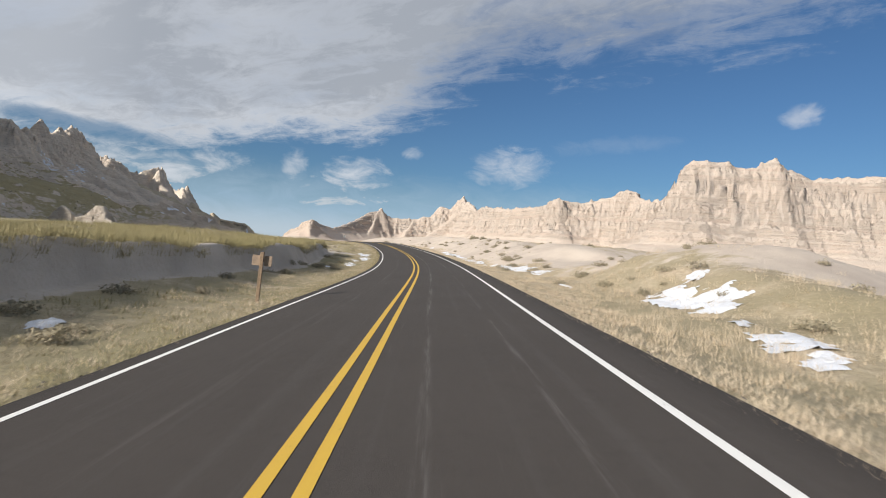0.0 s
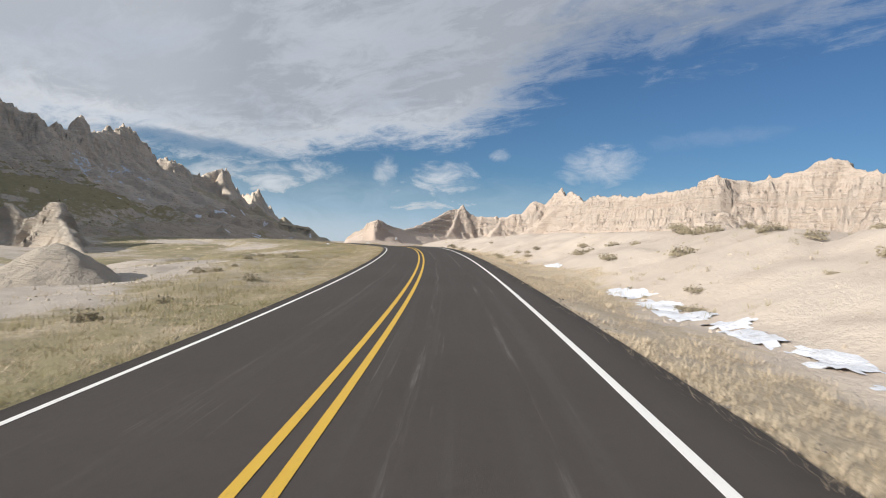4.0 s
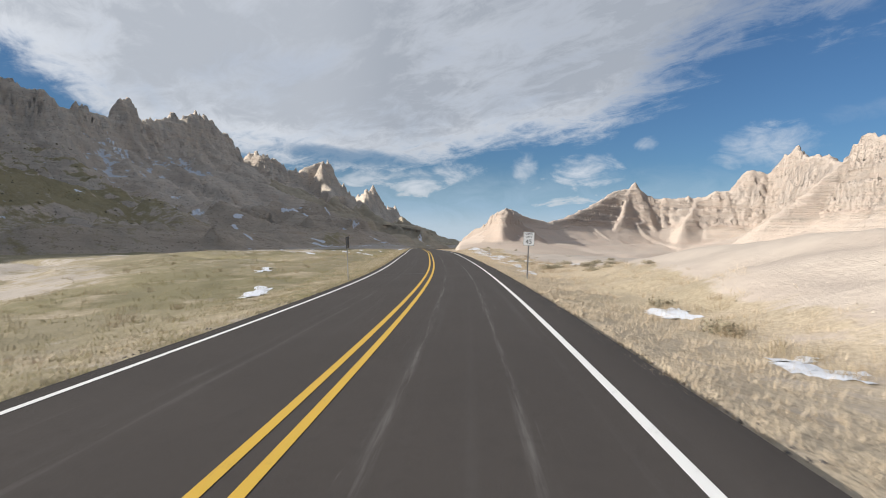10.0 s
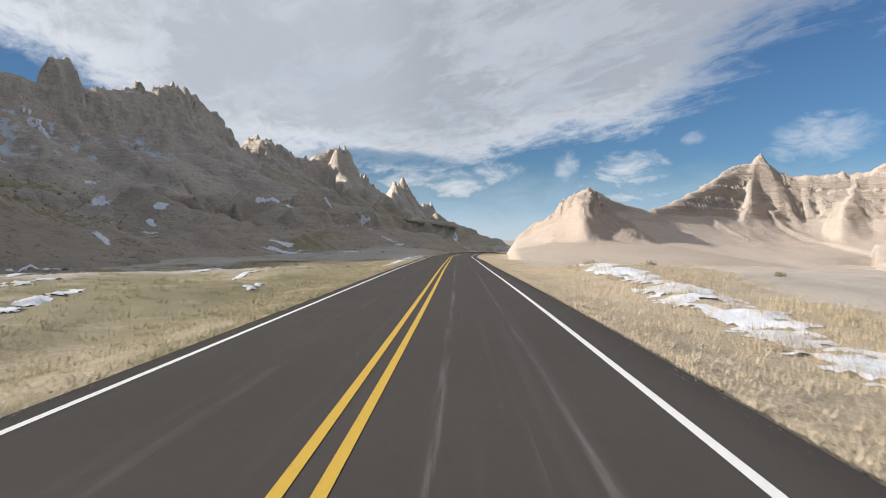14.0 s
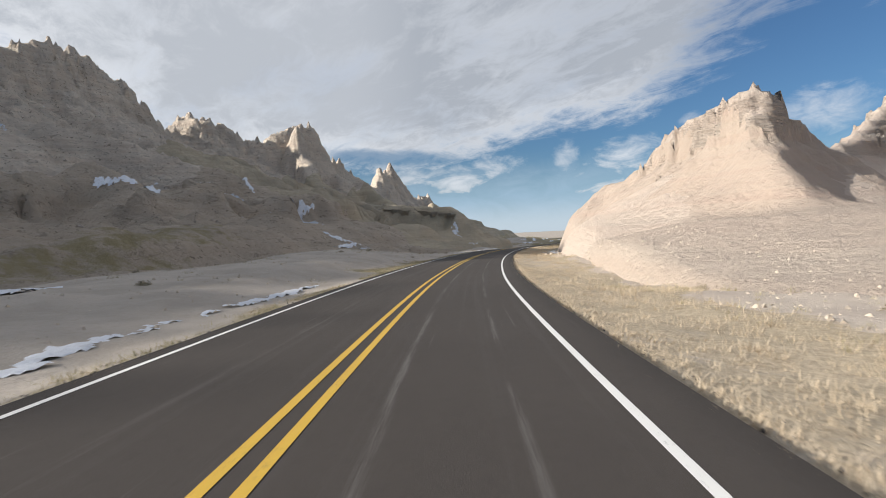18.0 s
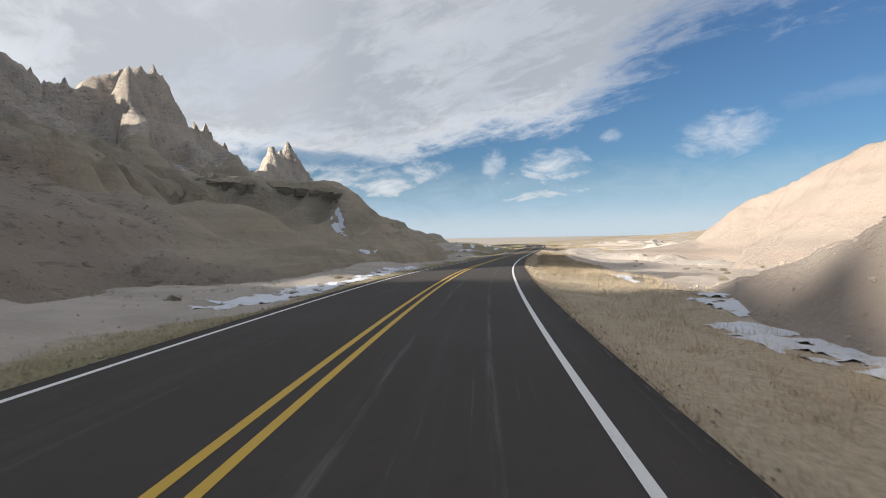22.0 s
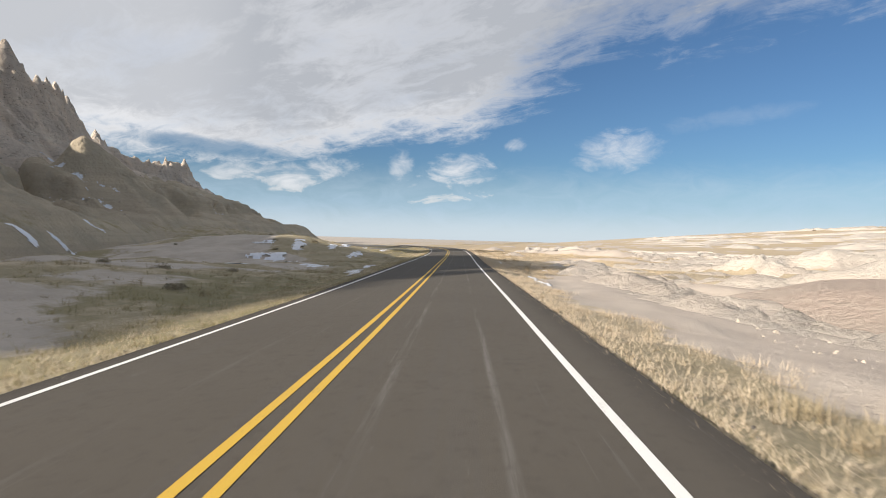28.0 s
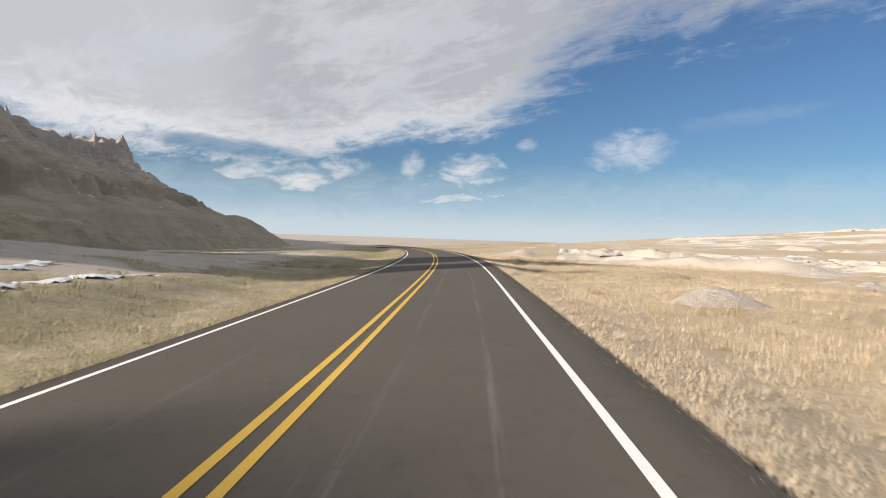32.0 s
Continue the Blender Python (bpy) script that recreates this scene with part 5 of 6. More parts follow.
# ---- snow ----
def snow_patch(x, y, length, width, turn, seed, thick=0.022, edge=0.75, surface=ground_height, words="ragged patch of old snow lying in dry grass"):
    """A thinning patch of old snow draped on the ground, with a ragged rim."""
    n = int(min(110, max(14, length / 0.13)))
    m = int(min(60, max(10, width / 0.13)))
    v, u = np.meshgrid(np.linspace(-1.25, 1.25, m), np.linspace(-1.25, 1.25, n), indexing="ij")
    c, s = math.cos(radians(turn)), math.sin(radians(turn))
    lx, ly = u * length / 2, v * width / 2
    gx, gy = x + lx * c - ly * s, y + lx * s + ly * c
    body = 0.72 - (u * u + v * v) + 1.15 * edge * 2 * fbm(gx / (0.3 * width + 0.5), gy / (0.3 * width + 0.5), 4, 0.6, seed) + 1.1 * fbm(gx / 0.7, gy / 0.7, 3, 0.6, seed + 9) + 0.7 * fbm(gx / 0.28, gy / 0.28, 2, 0.6, seed + 19)
    z = surface(gx, gy) + np.clip(body, -0.6, 0.6) * thick * 3.2 + 0.025
    faces = grid_faces(*gx.shape)
    solid = (body > -0.45)
    solid = solid[:-1, :-1] & solid[1:, :-1] & solid[:-1, 1:] & solid[1:, 1:]
    mark, count = np.zeros(solid.shape, int), 0
    for i, j in zip(*np.nonzero(solid)):
        if mark[i, j]:
            continue
        count += 1
        mark[i, j], queue = count, [(i, j)]
        while queue:
            a, b = queue.pop()
            for p, q in ((a + 1, b), (a - 1, b), (a, b + 1), (a, b - 1)):
                if 0 <= p < solid.shape[0] and 0 <= q < solid.shape[1] and solid[p, q] and not mark[p, q]:
                    mark[p, q] = count
                    queue.append((p, q))
    for k in range(1, count + 1):
        chosen = faces[mark.ravel() == k]
        if len(chosen) < 14:
            continue
        used = np.unique(chosen)
        where = np.zeros(gx.size, int)
        where[used] = np.arange(len(used))
        verts = np.stack([gx, gy, z], -1).reshape(-1, 3)[used]
        tagged(new("snow_patch", mesh_of("snow_patch", verts, where[chosen], SNOW, True)), words, "snow", "snow patches")


def beside(y, d):
    """A point at northing y, d metres to the right of the centre line."""
    s = float(road_slope(np.array(y)))
    k = math.sqrt(1 + s * s)
    return float(road_x(np.array(y))) + d / k, y - d * s / k


# northing, metres right of the centre line, length along the road, width, turn from the road
PATCHES = [(53, 9.6, 9, 2.2, 4), (61, 9.0, 9, 2.0, 3), (46, 10.2, 6, 1.6, 6), (245, 12.0, 5, 1.6, 20), (300, 9.6, 8, 1.2, 0), (409, 8.6, 8, 2.2, 4), (416, 9.2, 9, 2.4, 6), (424, 10.5, 8, 1.8, 12),
           (21.5, 11.0, 6.0, 2.6, -12), (25.5, 13.0, 2.6, 1.0, -30), (12.4, 8.9, 5.0, 1.5, -8), (44, 9.4, 1.8, 0.5, 10), (31, 8.4, 2.4, 0.4, 5), (34, 9.0, 1.4, 0.5, -10), (12, -7.2, 1.6, 0.5, 0), (6, -8.6, 2.6, 0.8, 5), (55, -6.2, 5.5, 1.1, 3), (64, -6.3, 4.2, 0.8, 3), (47, -7.2, 3.0, 1.0, 6), (79, -5.8, 10, 1.3, 3), (70, -5.5, 7, 1.2, 2), (87, -6.6, 5, 0.9, 4), (72, 8.2, 11, 1.5, 4),
           (86, 8.6, 8, 1.2, 2), (98, 9.2, 6, 1.2, 4), (116, 8.4, 4, 0.7, 2), (189, 8.8, 4.5, 1.8, 4), (193.5, 8.0, 3.2, 1.5, 4), (200, 8.2, 2.6, 1.0, 0), (206, 8.0, 3.0, 1.2, 0), (185, 9.6, 5.0, 2.4, 8), (214, 8.6, 3.5, 1.3, 4),
           (285, -14, 9, 1.0, 15), (293, -21, 12, 1.1, 14), (301, -13, 6, 0.7, 10), (277.5, -9.6, 4.5, 1.5, 10), (311, -20, 8, 0.8, 6), (303, -29, 13, 1.0, 10), (291, -8.5, 3, 0.7, 5), (223, -8.6, 6.0, 1.2, 10), (234, -12, 4.0, 1.0, 10), (236, 7.2, 4.0, 1.2, 0), (243, 7.6, 5, 1.0, -5), (251, 8.4, 9, 1.3, 4), (246, 10.4, 6, 1.2, 8), (262, 8.4, 5.5, 1.4, 5), (268, 9.4, 6.5, 2.6, 4), (258, 10.4, 6, 2.2, 10), (275, 9.2, 11, 2.6, 3), (293, 9.4, 10, 2.0, 2),
           (284, 9.4, 12, 2.6, 2), (262, -15, 5.0, 1.0, 15), (279, -11, 4.0, 0.6, 10), (270, -19, 6.0, 0.8, 20), (326, -6.6, 9, 1.5, -2), (334, -6.2, 9, 0.9, -2), (344, -6.2, 11, 0.8, 0), (356, -6.0, 12, 0.6, 0), (352, -28, 5.5, 1.4, 20),
           (434, -6.4, 15, 2.4, 2), (444, -6.0, 12, 1.8, 1), (427, -7.0, 9, 2.2, 3), (453, -5.8, 8, 1.0, 1), (456, 11, 3, 0.8, 20), (437, 9.4, 4.0, 0.8, 10), (448, 12.5, 6, 1.0, 25), (471, 9.5, 6.0, 0.5, 0), (492, -16, 5.5, 1.5, 10),
           (505, -13, 4, 0.9, 0), (515, 15, 5, 1.0, 20), (521, -15, 3, 1.2, 0), (610.5, -10.6, 12, 1.2, 2), (650, -33, 10, 3.0, 20), (612, -14, 7, 0.8, 4), (596, -16, 6, 1.3, 8), (590.5, -11.6, 5.5, 1.2, 5), (593, -20, 8, 1.6, 12), (547.5, 6.4, 3.4, 0.4, 0), (552.5, 6.4, 3, 0.35, 3), (557, -5.6, 5, 0.7, 2), (563, -6.6, 11, 1.3, 2), (572, -7, 5, 0.8, 0), (571.5, -12.3, 3.6, 2.2, 20), (566, -18, 4.0, 2.4, 20), (570, -12, 2.4, 1.0, 0),
           (580, -17, 6, 0.7, 5), (590, -12, 8, 0.9, 3), (600, -15, 10, 1.0, 3), (575, 8.0, 3.0, 0.35, 0), (580, 6.4, 2.4, 0.3, 0), (568, 9.2, 3.4, 0.35, 4), (610, -26, 6, 1.8, 20), (622, -30, 8, 1.2, 0), (102, 8.8, 5, 1.3, 0), (97.5, 8.9, 5, 1.3, 2), (92, 8.8, 5, 1.2, 0)]
for k, (y, d, long, wide, turn) in enumerate(PATCHES):
    px, py = beside(y, d)
    snow_patch(px, py, long, wide, 90 + road_yaw(y) + turn, k * 3.7)


def hillside(x, y):
    return np.maximum(left_ridge_height(x, y), ground_height(x, y)) + 0.04


# drifts left on the ridge's foot and in its gullies: place, length, width, turn
DRIFTS = [(-145.3, 354.5, 4.5, 2.2, 40), (-140.5, 350.4, 8, 1.6, 30), (-126, 338, 5, 1.0, 60), (-123, 348, 5, 2.2, 60), (-149, 406.6, 5, 1.6, 70), (-192, 395.5, 5, 2.0, 20), (-159.3, 416, 5, 1.3, 15), (-195.3, 430.2, 7, 0.9, -20), (-190, 424, 5, 0.8, 30), (-179, 429, 5, 1.0, 60), (-189, 397.5, 4, 1.5, 20), (-184.4, 398.8, 4, 1.3, 10), (-186, 409, 5, 0.8, -30), (-200, 437, 8, 0.8, -35), (-172, 335, 4, 1.2, 20), (-182, 340, 5, 1.0, 50),
          (-165.6, 475.2, 3.4, 1.7, -47), (-163.0, 472.6, 3.6, 0.9, -47), (-155.6, 465.4, 5.2, 1.0, -38), (-156.8, 468.6, 4.6, 0.7, -52), (-187, 589.4, 4, 2, 20), (-181.7, 581, 5, 3, 30), (-175.2, 349.3, 3.5, 2.0, 30), (-173, 345, 3, 1.4, 0),
          (-215.3, 357.5, 4, 2.2, 30), (-189, 344, 5, 2.2, 20), (-138, 313.5, 3.4, 1.1, 10), (-122.4, 298.6, 6, 1.3, 60), (-259.5, 367, 10, 4.5, 20), (-211.8, 582, 3, 1.3, 50), (-258.8, 399.4, 5, 1.2, 60), (-113.5, 273.5, 3.4, 1.6, 40), (-176.3, 293.9, 3.0, 1.4, 20), (-160, 310, 4, 1.4, 10), (-150, 318, 5, 1.6, 20), (-155, 333, 4, 1.2, 60), (-148, 325, 3, 1.2, 30), (-222, 597, 5, 2, 40), (-210, 575, 4, 1.6, 10)]
for k, (x, y, long, wide, turn) in enumerate(DRIFTS):
    snow_patch(x, y, long, wide, turn, 400 + k * 2.3, 0.04, 0.5, hillside, "drift of old snow on a bare clay slope")


# ---- the overhanging bed of the bluff ----
def caprock():
    """A hard bed that stands out of the bluff's face, broken into slabs."""
    rng = np.random.default_rng(19)
    ridge = bpy.data.objects["badlands_ridge"]
    out = np.array([0.0, -1.0])
    line = np.array([[-215, 492], [-200, 486], [-184, 484], [-166, 482.6]], float)
    along = np.concatenate([np.linspace(p, q, 24, endpoint=False) for p, q in zip(line, line[1:])])
    walk_out = np.arange(0, 30, 0.25)
    lip = []
    for base in along:
        pts = base + walk_out[:, None] * out
        h = left_ridge_height(pts[:, 0], pts[:, 1])
        level = 9.0 + 0.12 * (-166 - base[0])
        low = np.nonzero(h < level)[0]
        if len(low):
            lip.append((*pts[low[0]], level))
    lip = np.array(lip)
    start = 0
    while start < len(lip) - 3:
        n = int(rng.integers(2, 6))
        seg = lip[start:start + n + 1]
        start += n
        reach, thick = rng.uniform(0.2, 0.65), rng.uniform(0.6, 1.3)
        drop = rng.uniform(-0.25, 0.2)
        bm = bmesh.new()
        rows = []
        for k, (x, y, z) in enumerate(seg):
            jut = reach + 0.35 * math.sin(k * 2.1 + start) + rng.uniform(-0.3, 0.3)
            z = z + drop + rng.uniform(-0.12, 0.12)
            o, i = np.array([x, y]) + out * jut, np.array([x, y]) - out * 2.5
            rows.append([bm.verts.new(v) for v in ((i[0], i[1], z + 0.5), (o[0], o[1], z + 0.25 + rng.uniform(-0.1, 0.1)), (o[0] - out[0] * 0.2, o[1] - out[1] * 0.2, z - thick), (i[0], i[1], z - thick - 0.3))])
        for a, b in zip(rows, rows[1:]):
            for k in range(4):
                bm.faces.new((a[k], a[(k + 1) % 4], b[(k + 1) % 4], b[k]))
        bm.faces.new(rows[0]), bm.faces.new(rows[-1][::-1])
        bmesh.ops.recalc_face_normals(bm, faces=bm.faces)
        ob = part("caprock_slab", bm, CAPROCK, ridge, "overhanging slab of harder clay stone")
        ob.matrix_parent_inverse = ridge.matrix_world.inverted()


caprock()


# ---- growth ----
def blades(count, spread, tall, wide, seed, droop=0.42):
    """One tuft of narrow leaning blades."""
    r = np.random.default_rng(seed)
    a = r.random(count) * 2 * np.pi
    base = np.stack([np.cos(a), np.sin(a), 0 * a], 1) * (spread * r.random(count) ** 0.5)[:, None]
    h, turn = tall * (0.35 + 0.65 * r.random(count)), a + r.normal(0, 0.9, count)
    out = np.stack([np.cos(turn), np.sin(turn), 0 * a], 1)
    side = np.stack([-out[:, 1], out[:, 0], 0 * a], 1) * (wide / 2)
    tip = base + out * (h * droop * r.random(count))[:, None] + np.stack([0 * h, 0 * h, h], 1)
    return np.stack([base - side, base + side, tip], 1).reshape(-1, 3)


def meadow(name, x, y, size, mat, label, seed, count=13, wide=0.011, spread=0.22):
    """Many tufts in one mesh."""
    r = np.random.default_rng(seed)
    kinds = [blades(count, spread, 1.0, wide, seed + k) for k in range(9)]
    z = ground_height(x, y) - 0.02
    pick, turn = r.integers(0, 9, len(x)), r.random(len(x)) * 2 * np.pi
    t = np.stack(kinds)[pick]
    c, s = np.cos(turn)[:, None], np.sin(turn)[:, None]
    vx, vy = t[..., 0] * c - t[..., 1] * s + x[:, None], t[..., 0] * s + t[..., 1] * c + y[:, None]
    vz = t[..., 2] * size[:, None] + z[:, None]
    verts = np.stack([vx, vy, vz], -1).reshape(-1, 3)
    tagged(new(name, mesh_of(name, verts, np.arange(len(verts)).reshape(-1, 3), mat)), label, "grass", kind="stuff")


def sow(rng, count, y0, y1, d0, d1, power=1.6):
    y = rng.uniform(y0, y1, count)
    d = d0 + (d1 - d0) * rng.random(count) ** power
    side = np.sign(d0)
    s = road_slope(y)
    k = np.sqrt(1 + s * s)
    return road_x(y) + d / k, y - d * s / k, d


def sow_verges():
    rng = np.random.default_rng(11)
    for name, sign, far, count, mat, label in (("dry_grass", 1, 24.0, 90000, STRAW, "pale dry straw grass along the verge"), ("olive_grass", -1, 30.0, 60000, OLIVE, "olive and straw coloured dry grass along the verge")):
        start = EDGE_R + 0.06 if sign > 0 else EDGE_L - 0.08
        x, y, d = sow(rng, count, -8, 700, start, sign * far, 2.1)
        grass = cover_of(x, y)[0]
        keep = grass + 0.55 * fbm(x / 1.9, y / 1.9, 3, seed=121) > 0.40 + 0.25 * rng.random(len(x))
        x, y, d = x[keep], y[keep], np.abs(d[keep])
        lush = step(y, 418, 432) * (1 - step(y, 500, 520)) * step(d, 6, 8) * (1 - step(d, 12, 16)) if sign > 0 else 0 * d
        tall = 0.22 * lush * rng.random(len(x)) + 0.06 + 0.14 * rng.random(len(x)) + 0.16 * step(d, 4.5, 8) * rng.random(len(x)) + 0.16 * step(fbm(x / 5, y / 5, 3, seed=123), 0.05, 0.5) * step(d, 5, 7)
        meadow(name, x, y, tall, mat, label, 31)
    # a straw fringe on the left, near the asphalt
    x, y, d = sow(rng, 16000, -8, 700, EDGE_L - 0.08, -7.5, 1.2)
    keep = (cover_of(x, y)[0] + 0.4 * fbm(x / 2.2, y / 2.2, 2, seed=125) > 0.5)
    x, y, d = x[keep], y[keep], -d[keep]
    meadow("fringe_grass", x, y, 0.10 + 0.14 * rng.random(len(x)), STRAW, "short straw grass beside the asphalt", 37)
    # tall grass on the terrace
    x, y, d = sow(rng, 22000, 0, 84, -9.6, -34, 1.5)
    edge = -terrace_edge(y) + 0.1
    keep = (-d > edge) & (y - 0.35 * d < 78) & (fbm(x / 3, y / 3, 3, seed=131) > -0.35)
    meadow("terrace_grass", x[keep], y[keep], 0.3 + 0.35 * rng.random(keep.sum()), OLIVE, "tall olive and straw grass on the terrace", 43, 15, 0.013, 0.3)
    # the golden plain beyond the hills
    x = rng.uniform(-170, 60, 26000)
    y = 550 + 240 * rng.random(26000) ** 1.3
    d = across(x, y)
    keep = (d > 22) & (d < 150) & (cover_of(x, y)[0] > 0.55)
    meadow("plain_grass", x[keep], y[keep], 0.2 + 0.25 * rng.random(keep.sum()), GOLDEN, "golden dry grass over the open plain", 41, 8, 0.03, 0.4)


sow_verges()


def shrub_meshes():
    """Three sagebrush forms: a fan of twigs and a cloud of small leaves."""
    forms = []
    for k in range(3):
        r = np.random.default_rng(200 + k)
        bm = bmesh.new()
        for _ in range(26):
            a, tilt, size = r.random() * 6.283, r.uniform(0.15, 1.05), r.uniform(0.6, 1.0)
            p0, p1 = Vector((0.05 * math.cos(a), 0.05 * math.sin(a), -0.05)), Vector((math.cos(a) * math.sin(tilt), math.sin(a) * math.sin(tilt), math.cos(tilt))) * size * 0.55
            side = Vector((-math.sin(a), math.cos(a), 0)) * 0.008
            v = [bm.verts.new(q) for q in (p0 - side, p0 + side, p1)]
            bm.faces.new(v)
            up = [bm.verts.new(q) for q in (p0 + Vector((0, 0, 0.016)), p0 - Vector((0, 0, 0.016)), p1)]
            bm.faces.new(up)
        stems = bpy.data.meshes.new("stems")
        bm.to_mesh(stems)
        bm.free()
        stems.materials.append(TWIG)
        count = 420
        a, tilt, rad = r.random(count) * 6.283, np.arccos(1 - 0.92 * r.random(count)), 0.28 + 0.30 * r.random(count)
        lump = 1 + 0.28 * np.sin(a * 3 + k) * np.sin(tilt * 4 + k)
        c = np.stack([np.cos(a) * np.sin(tilt), np.sin(a) * np.sin(tilt), np.cos(tilt) * 0.85], 1) * (rad * lump)[:, None]
        one, two = r.normal(0, 0.030, (count, 3)), r.normal(0, 0.030, (count, 3))
        two[:, 2] += 0.05
        verts = np.stack([c - one, c + one, c + two], 1).reshape(-1, 3)
        leaves = mesh_of("foliage", verts, np.arange(count * 3).reshape(-1, 3), SAGE)
        forms.append((stems, leaves))
    return forms


def plant_shrubs():
    rng = np.random.default_rng(77)
    forms = []
    for stems, leaves in shrub_meshes():
        ob = new("sagebrush")
        child("stems", stems, ob, "grey bare twigs")
        child("foliage", leaves, ob)
        forms.append(tagged(ob, "grey-green sagebrush in dry ground", "shrub", "sagebrush"))
    spots = [(186, 9.2, 1.1), (190, 9.0, 1.2), (194, 8.6, 1.3), (198, 8.0, 1.0), (188, 11, 1.0), (181, 10, 1.2), (203, 7.6, 0.9), (210, 8.2, 0.9), (216, 9.0, 0.9), (176, 9.6, 1.0), (168, 9.4, 1.1), (232, 11, 1.0), (245, 12.5, 1.1)]
    spots += [(rng.uniform(40, 160), rng.uniform(8.0, 13), rng.uniform(0.5, 0.9)) for _ in range(22)]
    spots += [(rng.uniform(34, 130), rng.uniform(10, 19), rng.uniform(0.7, 1.3)) for _ in range(42)]
    spots += [(rng.uniform(20, 130), rng.uniform(8, 22), rng.uniform(0.35, 0.7)) for _ in range(24)]
    spots += [(rng.uniform(232, 300), rng.uniform(9, 13), rng.uniform(0.6, 1.0)) for _ in range(16)]
    spots += [(rng.uniform(0, 40), rng.uniform(9, 24), rng.uniform(0.6, 1.1)) for _ in range(16)]
    spots += [(rng.uniform(225, 330), rng.uniform(10, 26), rng.uniform(0.5, 1.0)) for _ in range(26)]
    spots += [(rng.uniform(345, 420), rng.uniform(9.5, 13), rng.uniform(0.35, 0.6)) for _ in range(14)]
    spots += [(rng.uniform(425, 540), rng.uniform(14, 60), rng.uniform(0.5, 1.0)) for _ in range(70)]
    spots += [(rng.uniform(5, 62), -rng.uniform(6.2, 9.0), rng.uniform(0.5, 0.9)) for _ in range(22)]
    spots += [(rng.uniform(75, 150), -rng.uniform(7.0, 16), rng.uniform(0.5, 0.9)) for _ in range(22)]
    spots += [(rng.uniform(300, 470), -rng.uniform(6.5, 22), rng.uniform(0.3, 0.6)) for _ in range(24)]
    spots += [(rng.uniform(425, 446), -rng.uniform(5.6, 7.0), rng.uniform(0.35, 0.6)) for _ in range(9)]
    spots += [(rng.uniform(480, 620), -rng.uniform(8, 40), rng.uniform(0.5, 0.9)) for _ in range(26)]
    for k, (y, d, size) in enumerate(spots):
        px, py = beside(y, d)
        m = pose(px, py, on_ground(px, py) - 0.03, 0, 0, rng.uniform(0, 360))
        ob = copy_thing(forms[k % 3], m)
        ob.scale = (size * rng.uniform(0.9, 1.3), size * rng.uniform(0.9, 1.3), size * rng.uniform(0.75, 1.0))
    for form in forms:
        for o in (*form.children, form):
            bpy.data.objects.remove(o)


plant_shrubs()


# ---- clods, painted post shadow and wear ----
def clod_meshes():
    out = []
    for k in range(4):
        bm = bmesh.new()
        bmesh.ops.create_icosphere(bm, subdivisions=2, radius=0.5)
        for v in bm.verts:
            v.co *= 1 + 0.35 * noise.noise(v.co * 2.2 + Vector((k * 7, 0, 0))) + 0.12 * noise.noise(v.co * 6 + Vector((k * 3, 5, 0)))
            v.co.z *= 0.7
        me = bpy.data.meshes.new("clay_clod")
        bm.to_mesh(me)
        bm.free()
        me.materials.append(CLOD)
        out.append(me)
    return out


def scatter_clods():
    rng = np.random.default_rng(5)
    shapes = clod_meshes()
    spots = [(rng.uniform(394, 408), rng.uniform(7.6, 9.6), rng.uniform(0.2, 0.6)) for _ in range(22)] + [(rng.uniform(365, 425), rng.uniform(8.5, 13), rng.uniform(0.08, 0.26)) for _ in range(60)]
    for k, (y, d, size) in enumerate(spots):
        px, py = beside(y, d)
        top = on_ground(px, py)
        if d > 0:
            top = max(top, float(knob_height(np.array([px]), np.array([py]))[0]))
        ob = tagged(new("clay_clod", shapes[k % 4]), "pale fallen lump of dry clay", "rock", "fallen clay lumps")
        ob.matrix_world = pose(px, py, top + size * 0.12, rng.uniform(-20, 20), rng.uniform(-20, 20), rng.uniform(0, 360)) @ Matrix.Diagonal((size, size * rng.uniform(0.7, 1.1), size, 1))


scatter_clods()


def paint_post_shadow(y0, d0, d1, wander, seed):
    """A thin dark line painted across part of the road as the sign post's shadow."""
    n = 24
    ds = np.linspace(d0, d1, n)
    ys = y0 + wander * fbm(ds / 1.5, ds * 0 + seed, 3, seed=seed)
    wide = 0.05 + 0.03 * fbm(ds / 0.4, ds * 0 + 2 + seed, 2)
    rows = []
    for side in (-1, 1):
        yy = ys + side * wide
        s = road_slope(yy)
        k = np.sqrt(1 + s * s)
        rows.append(np.stack([road_x(yy) + ds / k, yy - ds * s / k, road_z(yy) + np.tan(np.radians(road_bank(yy))) * ds + 0.004], -1))
    verts = np.stack(rows, 1).reshape(-1, 3)
    child("crack_seal", mesh_of("crack_seal", verts, grid_faces(n, 2), POST_SHADOW), road, "thin dark line painted as the shadow of the sign post")


paint_post_shadow(227.0, -3.1, -0.3, 0.25, 3.0)


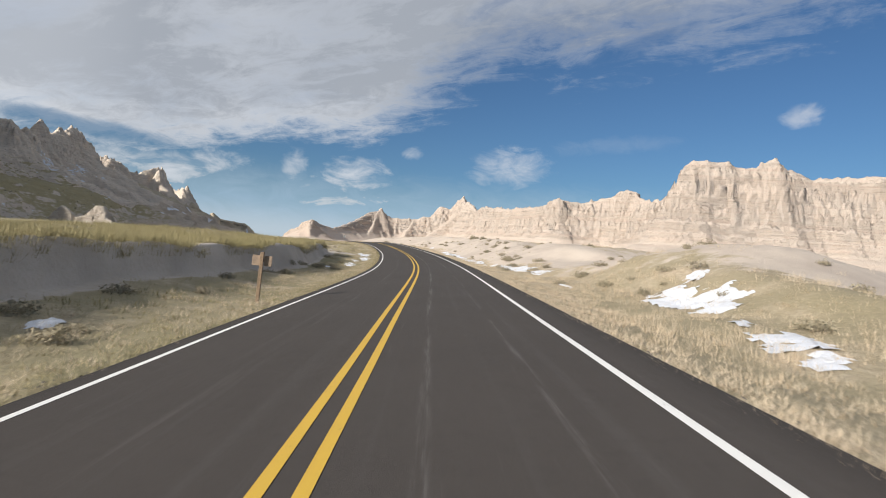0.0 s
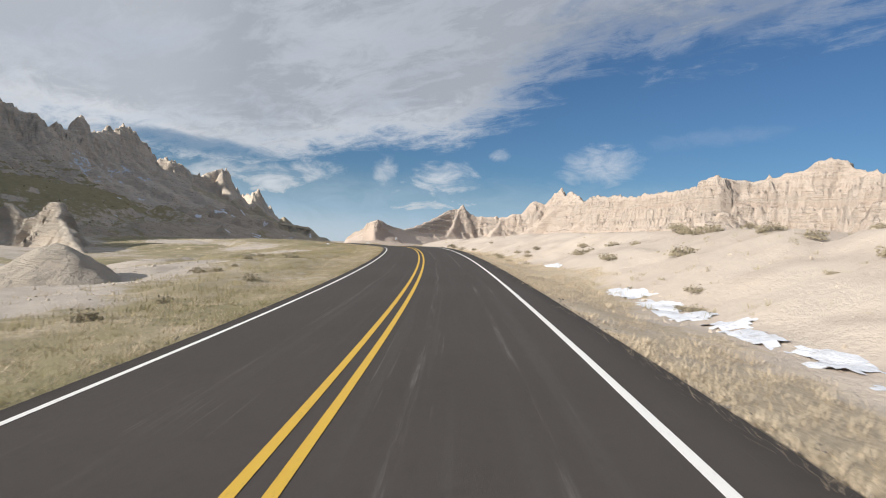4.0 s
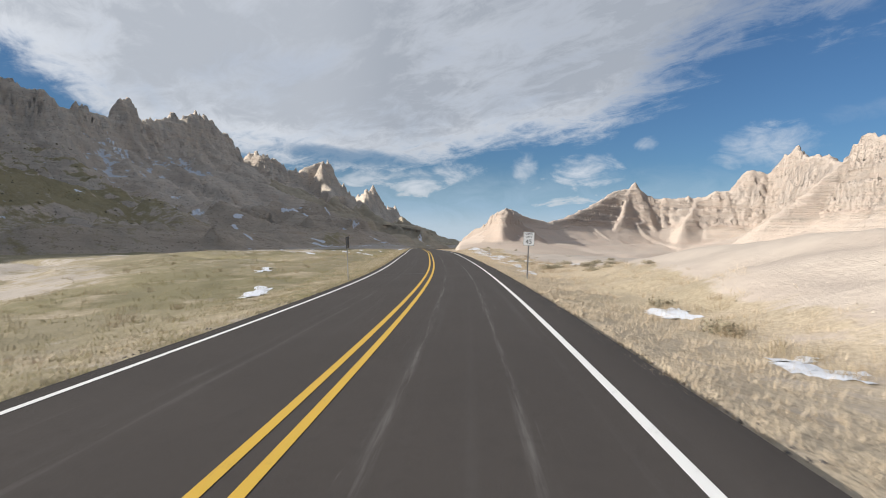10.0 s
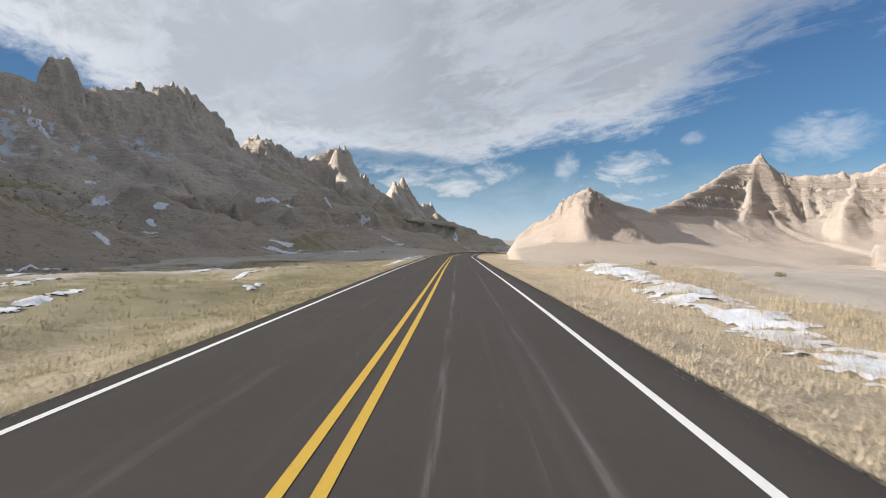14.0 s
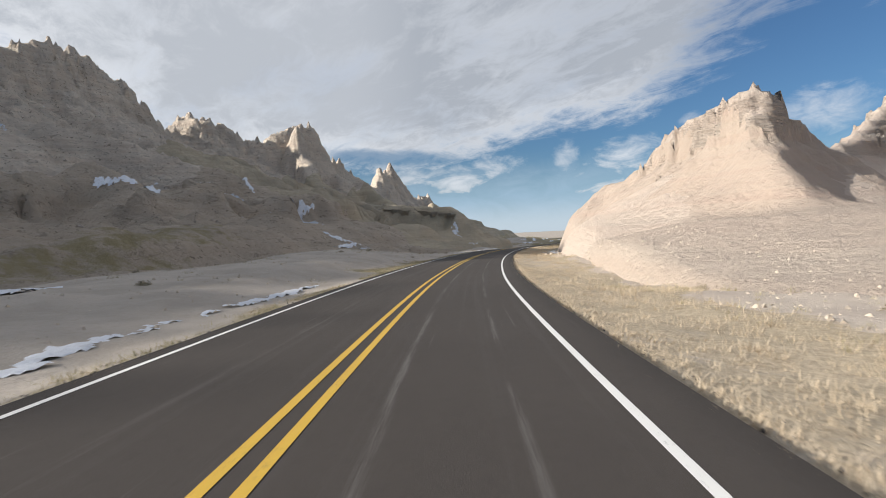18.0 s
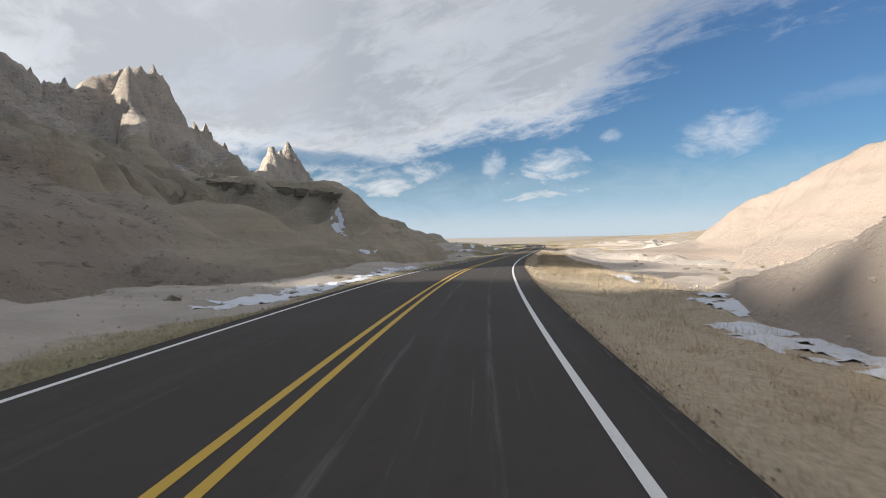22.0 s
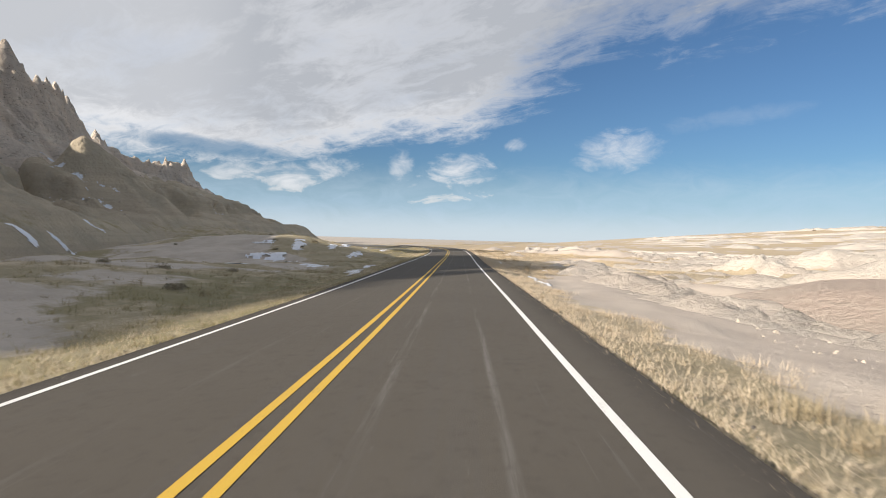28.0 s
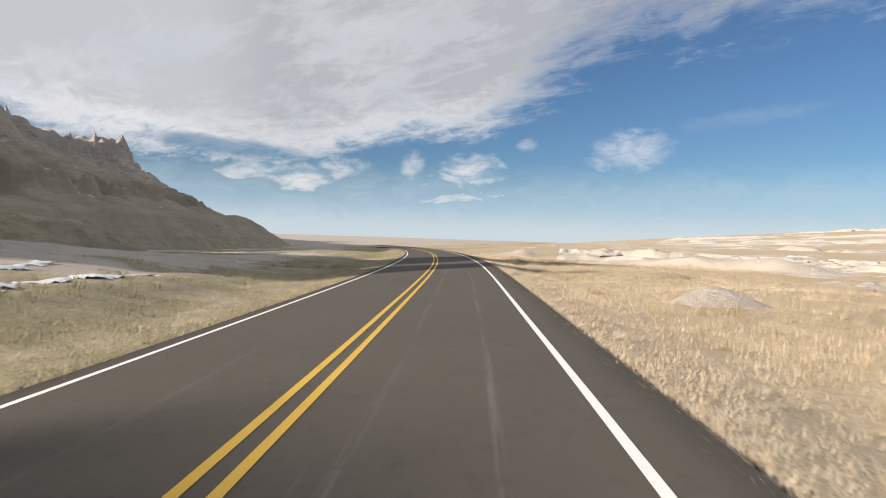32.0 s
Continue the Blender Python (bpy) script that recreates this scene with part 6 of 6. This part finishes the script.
def scatter_stones(name, x, y, size, mat, label, seed, surface=ground_height, category="stones"):
    """Small broken stones in one mesh."""
    r = np.random.default_rng(seed)
    shape = np.array([[1, 0, -0.25], [-0.5, 0.87, -0.25], [-0.5, -0.87, -0.25], [0.1, -0.05, 0.75], [-0.45, 0.3, 0.5]])
    faces = np.array([[0, 1, 3], [1, 4, 3], [1, 2, 4], [2, 3, 4], [2, 0, 3]])
    turn = r.random(len(x)) * 6.283
    c, s = np.cos(turn)[:, None], np.sin(turn)[:, None]
    stretch = r.uniform(0.6, 1.3, (len(x), 3)) * size[:, None]
    v = shape[None] * stretch[:, None, :] + r.normal(0, 0.12, (len(x), 5, 3)) * size[:, None, None]
    verts = np.stack([v[..., 0] * c - v[..., 1] * s + x[:, None], v[..., 0] * s + v[..., 1] * c + y[:, None], v[..., 2] + surface(x, y)[:, None]], -1).reshape(-1, 3)
    all_faces = (faces[None] + 5 * np.arange(len(x))[:, None, None]).reshape(-1, 3)
    tagged(new(name, mesh_of(name, verts, all_faces, mat)), label, category, kind="stuff")


def strew():
    rng = np.random.default_rng(57)
    xs, ys = [], []
    for start, end in ((EDGE_R - 0.05, EDGE_R + 0.55), (EDGE_L + 0.05, EDGE_L - 0.5)):
        x, y, d = sow(rng, 11000, -5, 690, start, end, 1.5)
        xs.append(x), ys.append(y)
    x, y = np.concatenate(xs), np.concatenate(ys)
    scatter_stones("shoulder_gravel", x, y, 0.012 + 0.03 * rng.random(len(x)) ** 2, GRAVEL, "dark crumbs of asphalt and gravel on the shoulder", 3)
    xs, ys = [], []
    for count, y0, y1, d0, d1 in ((9000, 300, 545, -6, -34), (2600, 44, 215, 7.5, 22), (5000, 70, 150, -7, -34), (5000, 430, 560, 11, 50), (5000, 342, 430, 7.5, 17)):
        x, y, d = sow(rng, count, y0, y1, d0, d1, 1.4)
        bare = cover_of(x, y)[0] < 0.5
        xs.append(x[bare]), ys.append(y[bare])
    x, y = np.concatenate(xs), np.concatenate(ys)
    top = lambda p, q: np.maximum(np.maximum(ground_height(p, q), knob_height(p, q)), left_ridge_height(p, q))
    scatter_stones("clay_crumbs", x, y, 0.02 + 0.10 * rng.random(len(x)) ** 4, CLOD, "crumbs of dry clay strewn over bare silt", 4, top)
    # stunted dry tufts on the bare flats
    xs, ys = [], []
    for count, y0, y1, d0, d1 in ((2600, 300, 560, -6, -30), (1800, 44, 215, 8, 26), (2200, 430, 580, 11, 45), (900, 70, 150, -7, -34), (500, 342, 420, 8, 16)):
        x, y, d = sow(rng, count, y0, y1, d0, d1, 1.3)
        keep = fbm(x / 7, y / 7, 3, seed=133) > 0.12
        xs.append(x[keep]), ys.append(y[keep])
    x, y = np.concatenate(xs), np.concatenate(ys)
    meadow("sparse_tufts", x, y, 0.10 + 0.2 * rng.random(len(x)), OLIVE, "sparse stunted grass tufts on bare silt", 47, 16, 0.012, 0.16)


def strew_talus():
    """Fallen blocks over the ridge's slopes."""
    rng = np.random.default_rng(63)
    y = rng.uniform(255, 640, 9000)
    w = 0.14 + rng.random(9000) ** 1.3 * 0.66
    x = RIDGE_FOOT(y) - w * (RIDGE_FOOT(y) - RIDGE_CREST(y))
    keep = fbm(x / 16, y / 16, 3, seed=65) > 0.02
    x, y = x[keep], y[keep]
    scatter_stones("talus_blocks", x, y, 0.08 + 0.38 * rng.random(len(x)) ** 4, SHALE_BLOCK, "fallen blocks of clay stone over the ridge's slope", 5, left_ridge_height)


def tuft_shelf():
    """Low tufts over the grassy shelf before the ridge."""
    rng = np.random.default_rng(71)
    for name, count, mat, label in (("shelf_tufts", 5200, TUFT, "low straw coloured tufts over the grassy shelf"), ("shelf_scrub", 1500, SCRUB, "dark low scrub over the grassy shelf")):
        x, y = rng.uniform(-268, -140, count), rng.uniform(190, 350, count)
        inside = np.hypot((x + 205) / 62, (y - 268) / 82) + 0.2 * fbm(x / 14, y / 14, 3, seed=173)
        keep = (inside < 0.98) & (fbm(x / 9, y / 9, 3, seed=175 + count % 7) > -0.15)
        x, y = x[keep], y[keep]
        scatter_stones(name, x, y, 0.16 + 0.42 * rng.random(len(x)) ** 2, mat, label, 6 + count % 5, left_ridge_height, "grass tufts")


TUFT = plain_material("straw tufts", (0.46, 0.37, 0.20), (0.30, 0.245, 0.125), 0.95, 3.0, 0, 0.03)
SCRUB = plain_material("dark scrub", (0.20, 0.165, 0.095), (0.11, 0.095, 0.06), 0.95, 3.0, 0, 0.03)
tuft_shelf()
SHALE_BLOCK = plain_material("weathered clay stone", (0.44, 0.37, 0.30), (0.27, 0.22, 0.175), 0.95, 1.5, 0, 0.02)
strew_talus()
GRAVEL = plain_material("dark gravel", (0.075, 0.065, 0.057), (0.20, 0.175, 0.15), 0.9, 9)
strew()


def bunches():
    """Tall brown bunch grass over the plain and along the damp verge."""
    rng = np.random.default_rng(91)
    xs, ys = [], []
    for count, y0, y1, d0, d1 in ((4200, 535, 690, 7.5, 48), (1700, 430, 525, 5.6, 12), (700, 232, 300, 8, 16), (600, 170, 215, 8, 13), (900, 130, 290, -9, -34), (500, 540, 640, -8, -30)):
        x, y, d = sow(rng, count, y0, y1, d0, d1, 1.3)
        keep = (fbm(x / 6, y / 6, 3, seed=137) > 0.0) & (cover_of(x, y)[0] > 0.35)
        xs.append(x[keep]), ys.append(y[keep])
    x, y = np.concatenate(xs), np.concatenate(ys)
    meadow("bunch_grass", x, y, 0.28 + 0.32 * rng.random(len(x)), BUNCH, "tall brown bunch grass in loose clumps", 53, 34, 0.010, 0.24)


BUNCH = straw_material("brown bunch grass", (0.44, 0.345, 0.22), (0.27, 0.205, 0.125), (0.36, 0.29, 0.175))
bunches()
